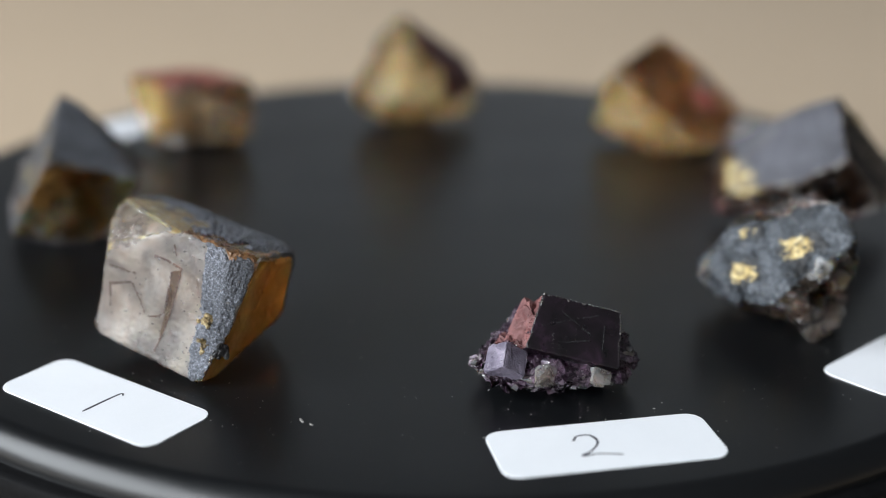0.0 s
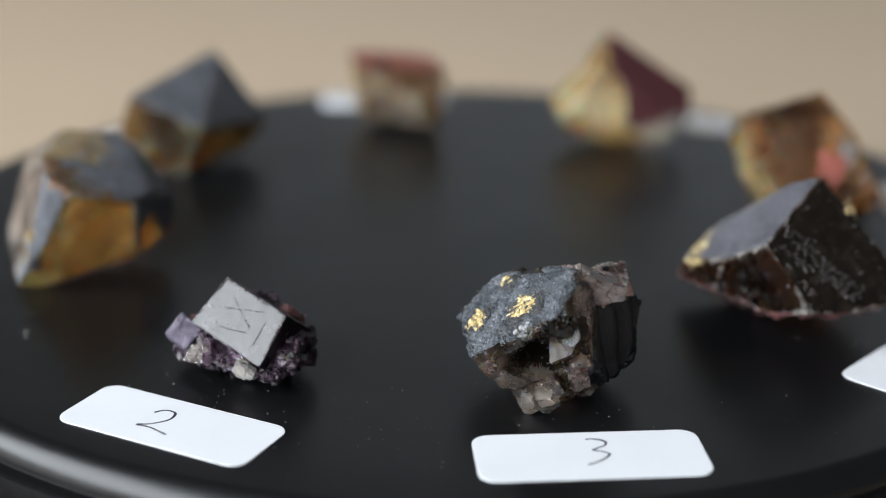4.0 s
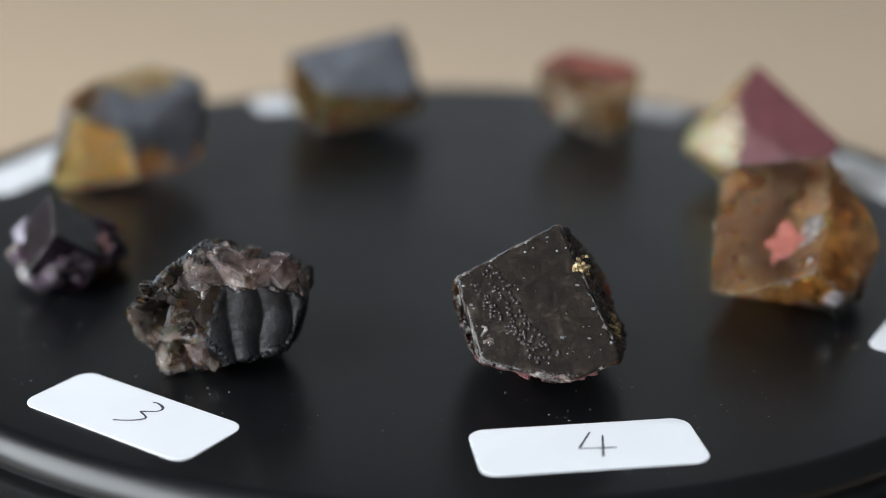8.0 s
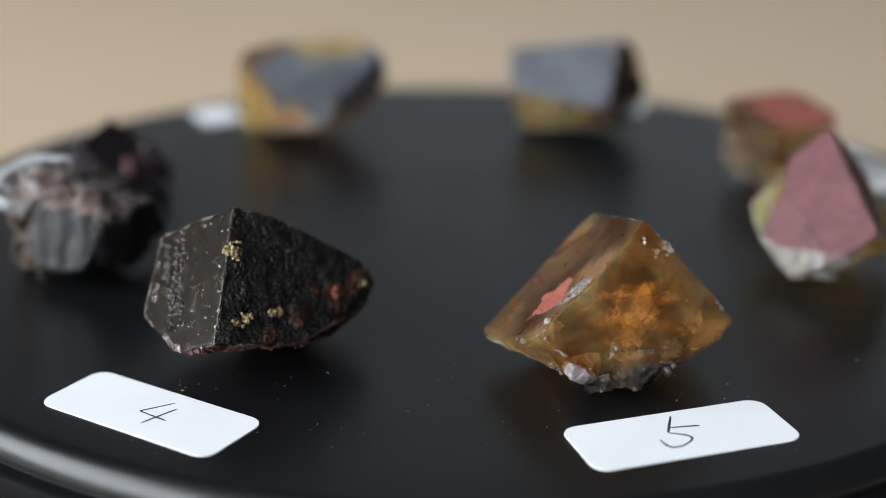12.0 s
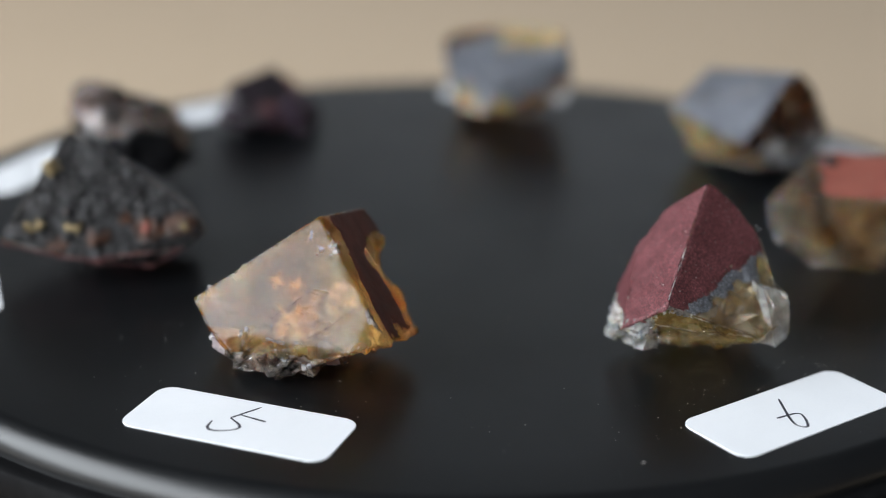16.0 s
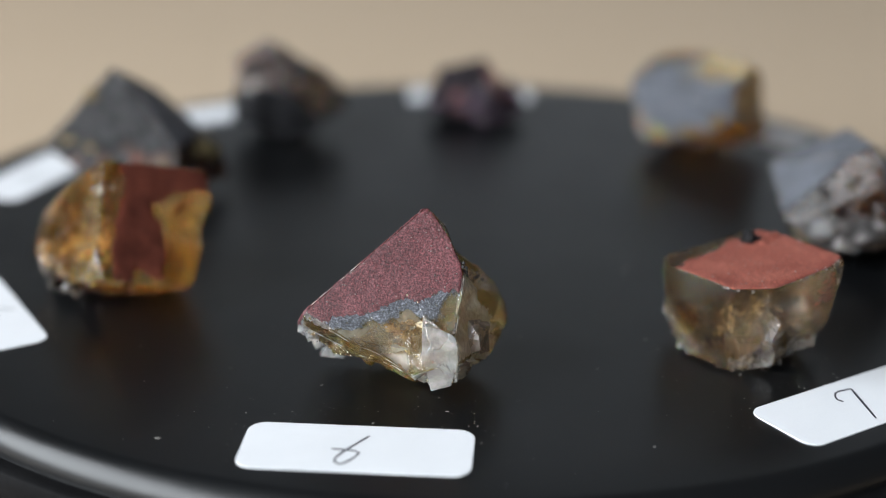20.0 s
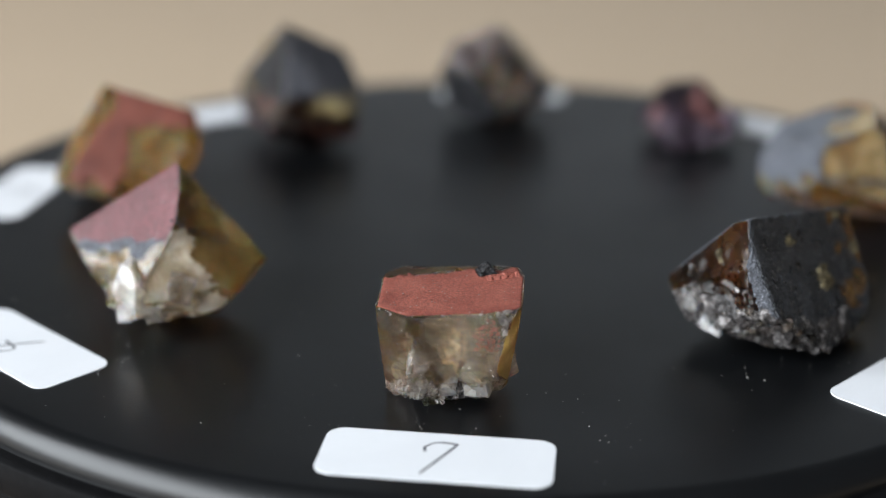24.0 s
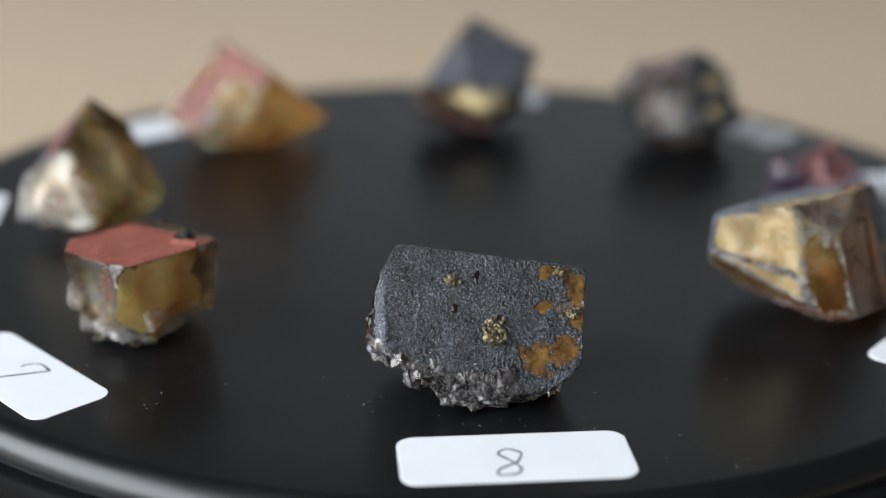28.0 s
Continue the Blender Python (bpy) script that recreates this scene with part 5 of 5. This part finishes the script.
def stone_8():
    s = stone_empty(8, -174, "dark crystal with sparkling grey-black face and gold grains")
    P = [(-81, 29, 10.5), (101, 44, 15.5), (147, -81, -1.8), (15, -13, 9.8), (161, 21, 16.7), (-76, -47, 5.2), (-145, -48, 4.2), (90, -31, 5.5), (74, 64, 16.6), (-187, 4, 14.4), (116, 30, 17.5), (-21, -51, 5.4), (127, -39, 7.4), (-137, 19, 17.2)]
    R = {k: (0.9, 2.8) for k in (2, 5, 6, 11, 12)}
    R.update({0: (0.07, 3.0), 4: (0.5, 4.0), 10: (0.4, 4.0), 3: (0.35, 4.0), 1: (0.1, 3.0), 7: (0.5, 4.0), 13: (0.1, 3.0), 9: (0.7, 3.0)})
    bm = body_bm(P, R, 9, 0.55, 0.28)
    edge = union(ball((13.4, -3.0, 12.4), (2.0, 4.0, 5.0), {0, 3, 60}, 0.9, 1.0), ball((7.8, -7.2, 6.2), (1.7, 3.0, 2.0), {0}, 0.9, 3.0), ball((10.0, -1.2, 16.8), (2.0, 2.0, 1.2), {0}, 0.7, 5.0),
                 ball((11.2, -5.4, 7.0), (1.9, 3.0, 1.8), {0}, 0.8, 6.0), ball((8.6, -3.2, 12.4), (1.0, 1.5, 0.8), {0}, 0.6, 8.0))
    fracture(bm, half({2, 5, 6, 11, 12, 9}, (-0.3, 0, -1), -8.0, 1.0), 0.9, 4.0, 9)
    low = half({0, 6, 5, 11, 2, 60, 9, 13}, (-0.33, 0, -1), -4.9, 2.0)
    add(s, "dark_crust", crust(bm, minus(minus(union(half({0}, (0, 0, 1), 2.0, 0.5), half({60}, normal_of(-81, 29), 9.9, 0.1)), edge), low), 0.12, 0.11, 1), "darkspark", "sparkling grey-black druse face")
    add(s, "umber_patch", crust(bm, union(ball((-0.6, -3.6, 17.0), (1.1, 1.4, 0.9), {0}, 0.8, 9.0), ball((-3.4, -5.4, 13.4), (0.8, 1.4, 0.9), {0}, 0.8, 4.0)), 0.2, 0.12, 6), "gloss", "small dark brown patches")
    add(s, "orange_film", crust(bm, minus(edge, low), 0.05, 0.05, 2), "orange", "orange-brown bare patch")
    add(s, "grey_crust", crust(bm, minus(minus(half({13}, normal_of(-81, 29), 8.7, 0.4), half({13}, (0, 0, -1), -6.5, 0.5)), low), 0.14, 0.14, 3), "grey", "grey sparkling strip")
    add(s, "grey_crust", crust(bm, half({1, 8}, (0, 0, 1), 8.0, 1.5), 0.14, 0.14, 4), "grey", "sparkling blue-grey druse crust")
    add(s, "matrix", crust(bm, low, 0.1, 0.14, 5), "salt", "black and white speckled matrix")
    worn_edges(s, bm, minus(any_edge, union(low, half({60}, (-1, 0, 0), 8.5, 0.3))), 8)
    # the dark face's glints, added as pale grains
    flecks(s, bm, {0}, 150, 0.08, 148, "pale grain standing in for a glint", "frost", 0.24)
    druse(s, bm, low, 45, (0.4, 2.0), 89, "smoke_glass", "small dark glassy crystals on the matrix")
    druse(s, bm, low, 14, (0.4, 1.3), 90, "pale", "small white crystals on the matrix")
    druse(s, bm, half({9, 4, 13}, (-1, 0, -0.5), 5.0, 2.0), 18, (0.4, 1.0), 91, "pale", "pale crystals on the brown side")
    add(s, "brown_side", crust(bm, minus(half({13, 9, 4, 60}, (-1, 0, 0), 7.0, 0), union(low, half({13}, normal_of(-81, 29), 8.9, 0.4))), 0.03, 0.03, 21), "brown", "dark brown glassy side")
    add(s, "crystal", bm, "amber", "translucent amber-brown crystal body")
    n = normal_of(-81, 29)
    for k, (at, size, count) in enumerate((((1.8, -6.3, 10.3), 2.6, 46), ((-3.8, -3.7, 16.4), 1.1, 14), ((12.5, -3.9, 11.6), 1.5, 16), ((-12.5, 1.4, 15.1), 1.4, 14), ((10.8, -1.2, 16.6), 0.9, 8))):
        add(s, "gold_grain", grains_bm(size, count, 0.66, 200 + k, n), "dark_gold", "dark brassy grain", at)
    for k, (at, size, mat) in enumerate((((-13.0, 5.0, 6.8), (4.0, 6.6, 5.0), "quartz"), ((-12.8, 0.8, 5.4), (4.0, 6.0, 5.4), "quartz"), ((-11.8, -3.8, 5.4), (4.6, 5.0, 4.6), "pale"), ((-8.2, -7.4, 4.4), (6.4, 4.2, 4.2), "salt"),
                                         ((-3.4, -9.4, 3.2), (6.4, 4.4, 4.6), "salt"), ((-0.8, -9.2, 1.8), (5.4, 4.2, 3.8), "pale"), ((3.4, -8.6, 4.6), (6.0, 3.2, 4.6), "salt"), ((-9.6, -7.0, 7.0), (6.0, 2.2, 1.6), "quartz"),
                                         ((6.4, -7.2, 2.8), (5.6, 4.0, 3.4), "salt"))):
        add(s, "chip", chip_bm(*[d * 0.78 for d in size], 220 + k, 8, 0.4, 0.5), mat, {"quartz": "white quartz chip", "pale": "pale grey chip"}.get(mat, "black and white speckled chip"), at)


# ---------- number cards ----------
CARDS = {}
DIGITS = {
    1: [[(0.3, -4.0), (0.4, 2.3), (1.2, 2.4)]],
    2: [[(-3.9, 1.5), (-3.0, 2.7), (-1.3, 2.6), (-0.9, 0.7), (-2.3, -1.3), (-3.8, -2.3), (-1.8, -2.2), (1.3, -2.9)]],
    3: [[(-0.0, 4.0), (0.7, 4.2), (2.2, 3.6), (2.3, 2.5), (0.4, 1.2)], [(0.4, 1.2), (2.2, 0.4), (2.2, -0.4), (1.0, -1.6), (-0.8, -2.6)]],
    4: [[(1.1, 3.6), (-1.3, -0.6)], [(-1.3, -0.6), (3.5, -0.9)], [(2.5, 2.5), (1.2, -3.1)]],
    5: [[(0.8, 4.8), (-1.6, 0.7)], [(-1.6, 0.7), (0.5, -0.8), (0.4, -2.0), (-1.6, -3.1), (-3.1, -2.8), (-3.5, -0.8)], [(-0.8, 1.9), (3.2, 1.3)]],
    6: [[(1.2, 3.4), (-1.7, -1.3), (-2.4, -3.3), (-1.5, -4.2), (-0.0, -2.3), (0.1, -0.9), (-3.2, -0.4)]],
    7: [[(-1.6, 1.1), (-1.7, 2.3), (-0.3, 3.6), (2.3, 3.4)], [(2.3, 3.4), (-1.6, -4.6)]],
    8: [[(0.9, 1.0), (-0.8, 2.1), (-2.1, 1.0), (-1.1, -0.5), (0.3, -2.7), (-0.4, -4.2), (-2.6, -4.3), (-2.2, -2.8), (0.0, -1.3), (0.9, 1.0)]]}


def smooth_line(pts, n=7):
    pts = [Vector(p) for p in pts]
    if len(pts) < 3:
        return [pts[0].lerp(pts[1], k / 8) for k in range(9)]
    out = []
    ext = [pts[0] * 2 - pts[1]] + pts + [pts[-1] * 2 - pts[-2]]
    for a, b, c, d in zip(ext, ext[1:], ext[2:], ext[3:]):
        for k in range(n):
            t = k / n
            out.append(0.5 * (2 * b + (c - a) * t + (2 * a - 5 * b + 4 * c - d) * t * t + (3 * b - a - 3 * c + d) * t ** 3))
    return out + [pts[-1]]


def stroke_bm(strokes, z, seed):
    """Pen strokes as thin raised ribbons, in millimetres."""
    bm = bmesh.new()
    rng = random.Random(seed)
    for level, pts in enumerate(strokes):
        line = smooth_line(pts)
        zz = z + 0.004 * level
        rows = []
        for k, p in enumerate(line):
            way = (line[min(k + 1, len(line) - 1)] - line[max(k - 1, 0)])
            way = way.normalized() if way.length > 1e-6 else Vector((1, 0))
            side = Vector((-way.y, way.x)) * (0.17 + 0.03 * math.sin(k * 0.35 + seed) + rng.uniform(-0.012, 0.012)) * (1.0 if 0 < k < len(line) - 1 else 0.6)
            rows.append([bm.verts.new((p.x + side.x, p.y + side.y, zz)), bm.verts.new((p.x, p.y, zz + 0.02)), bm.verts.new((p.x - side.x, p.y - side.y, zz))])
        for a, b in zip(rows, rows[1:]):
            bm.faces.new((a[0], a[1], b[1], b[0]))
            bm.faces.new((a[1], a[2], b[2], b[1]))
    bmesh.ops.recalc_face_normals(bm, faces=bm.faces[:])
    return bm


def card_bm(lx, ly, r, h):
    bm = bmesh.new()
    ring = []
    for cx, cy, a0 in ((1, 1, 0), (-1, 1, 90), (-1, -1, 180), (1, -1, 270)):
        for k in range(9):
            a = radians(a0 + k * 11.25)
            ring.append((cx * (lx / 2 - r) + r * math.cos(a), cy * (ly / 2 - r) + r * math.sin(a)))
    lower = [bm.verts.new((x, y, 0)) for x, y in ring]
    upper = [bm.verts.new((x, y, h - 0.04)) for x, y in ring]
    top = [bm.verts.new((x * 0.997, y * 0.993, h)) for x, y in ring]
    n = len(ring)
    for k in range(n):
        j = (k + 1) % n
        bm.faces.new((lower[k], lower[j], upper[j], upper[k]))
        bm.faces.new((upper[k], upper[j], top[j], top[k]))
    bm.faces.new(top)
    bm.faces.new(lower[::-1])
    return bm


def build_cards():
    words = ("one", "two", "three", "four", "five", "six", "seven", "eight")
    for k, x, y, turn in ((1, -45.6, -76.0, -34.8), (2, 20.8, -86.3, 13.2), (3, 67.5, -57.5, 44.3), (4, 87.6, -0.7, 86.4), (5, 59.2, 63.4, 136.5), (6, -9.5, 88.1, -168.6), (7, -70.4, 56.7, -132.0), (8, -88.8, -13.0, -80.8)):
        card = tagged(new("number_card"), "small rounded white card with handwritten number " + words[k - 1], "card", "number cards on the turntable")
        part("card", scaled(card_bm(29.3, 12.1, 2.3, 0.16)), M["paper"], card)
        part("digit", scaled(stroke_bm(DIGITS[k], 0.163, k)), M["ink"], card, "thin dark handwritten digit")
        CARDS[k] = (card, pose(x * 0.000994, y * 0.000994, TOP, 0, 0, turn))
        card.matrix_world = CARDS[k][1]


def build_crumbs():
    """Dust and splinters round the specimens, in one mesh."""
    rng = random.Random(21)
    bm = bmesh.new()
    spots = [(-18.4, -80.5, 0.5), (-17.0, -81.6, 0.45), (15.7, 92.1, 0.45)]
    for k in range(1100):
        a = rng.uniform(0, math.tau)
        if k < 650:
            st = rng.choice((-118, -76, -44.5, 3, 49, 97, 141.5, -174))
            a = radians(st + rng.gauss(0, 9))
        r = rng.gauss(80, 8) if k < 720 else 97 * math.sqrt(rng.random())
        if r < 97:
            spots.append((r * math.cos(a), r * math.sin(a), min(0.055 + abs(rng.gauss(0, 0.07)), 0.30)))
    for x, y, s in spots:
        m = Matrix.Translation((x, y, s * 0.22)) @ Euler((rng.uniform(-0.3, 0.3), rng.uniform(-0.3, 0.3), rng.uniform(0, 6))).to_matrix().to_4x4() @ Matrix.Diagonal((s * rng.uniform(0.6, 2.8), s, s * 0.5, 1))
        bmesh.ops.create_icosphere(bm, subdivisions=1, radius=0.5, matrix=m)
    ob = new("mineral_crumbs", mesh_from(scaled(bm), "mineral_crumbs", M["dust"]))
    tagged(ob, "scattered pale mineral dust and crumbs on black disc", "dust", kind="stuff")
    ob.matrix_world = pose(0, 0, TOP)
    return ob


for make in (stone_1, stone_2, stone_3, stone_4, stone_5, stone_6, stone_7, stone_8):
    make()
build_cards()
crumbs = build_crumbs()

# the platter's turn, seconds and degrees
TURN = ((0, -0.46), (1, -9.89), (2, -19.39), (3, -29.12), (4, -38.79), (5, -48.73), (6, -58.52), (7, -68.26), (8, -77.68), (9, -87.39), (10, -97.16), (11, -107.08), (12, -117.23), (13, -127.16), (14, -137.08), (15, -146.62), (16, -155.97), (17, -165.69), (18, -175.41), (19, -184.99), (20, -194.52), (21, -204.31), (22, -214.07), (23, -223.87), (24, -233.72), (25, -243.33), (26, -253.13), (27, -263.2), (28, -273.25))


def turn_at(t):
    return pose(0, 0, 0, 0, 0, float(np.interp(t, [a for a, _ in TURN], [b for _, b in TURN])))


def motions():
    times = [k * 0.5 for k in range(57)]
    walk(platter, [(t, turn_at(t)) for t in times])
    walk(crumbs, [(t, turn_at(t) @ pose(0, 0, TOP)) for t in times])
    for ob, rest in (*STONES.values(), *CARDS.values()):
        walk(ob, [(t, turn_at(t) @ rest) for t in times])


motions()
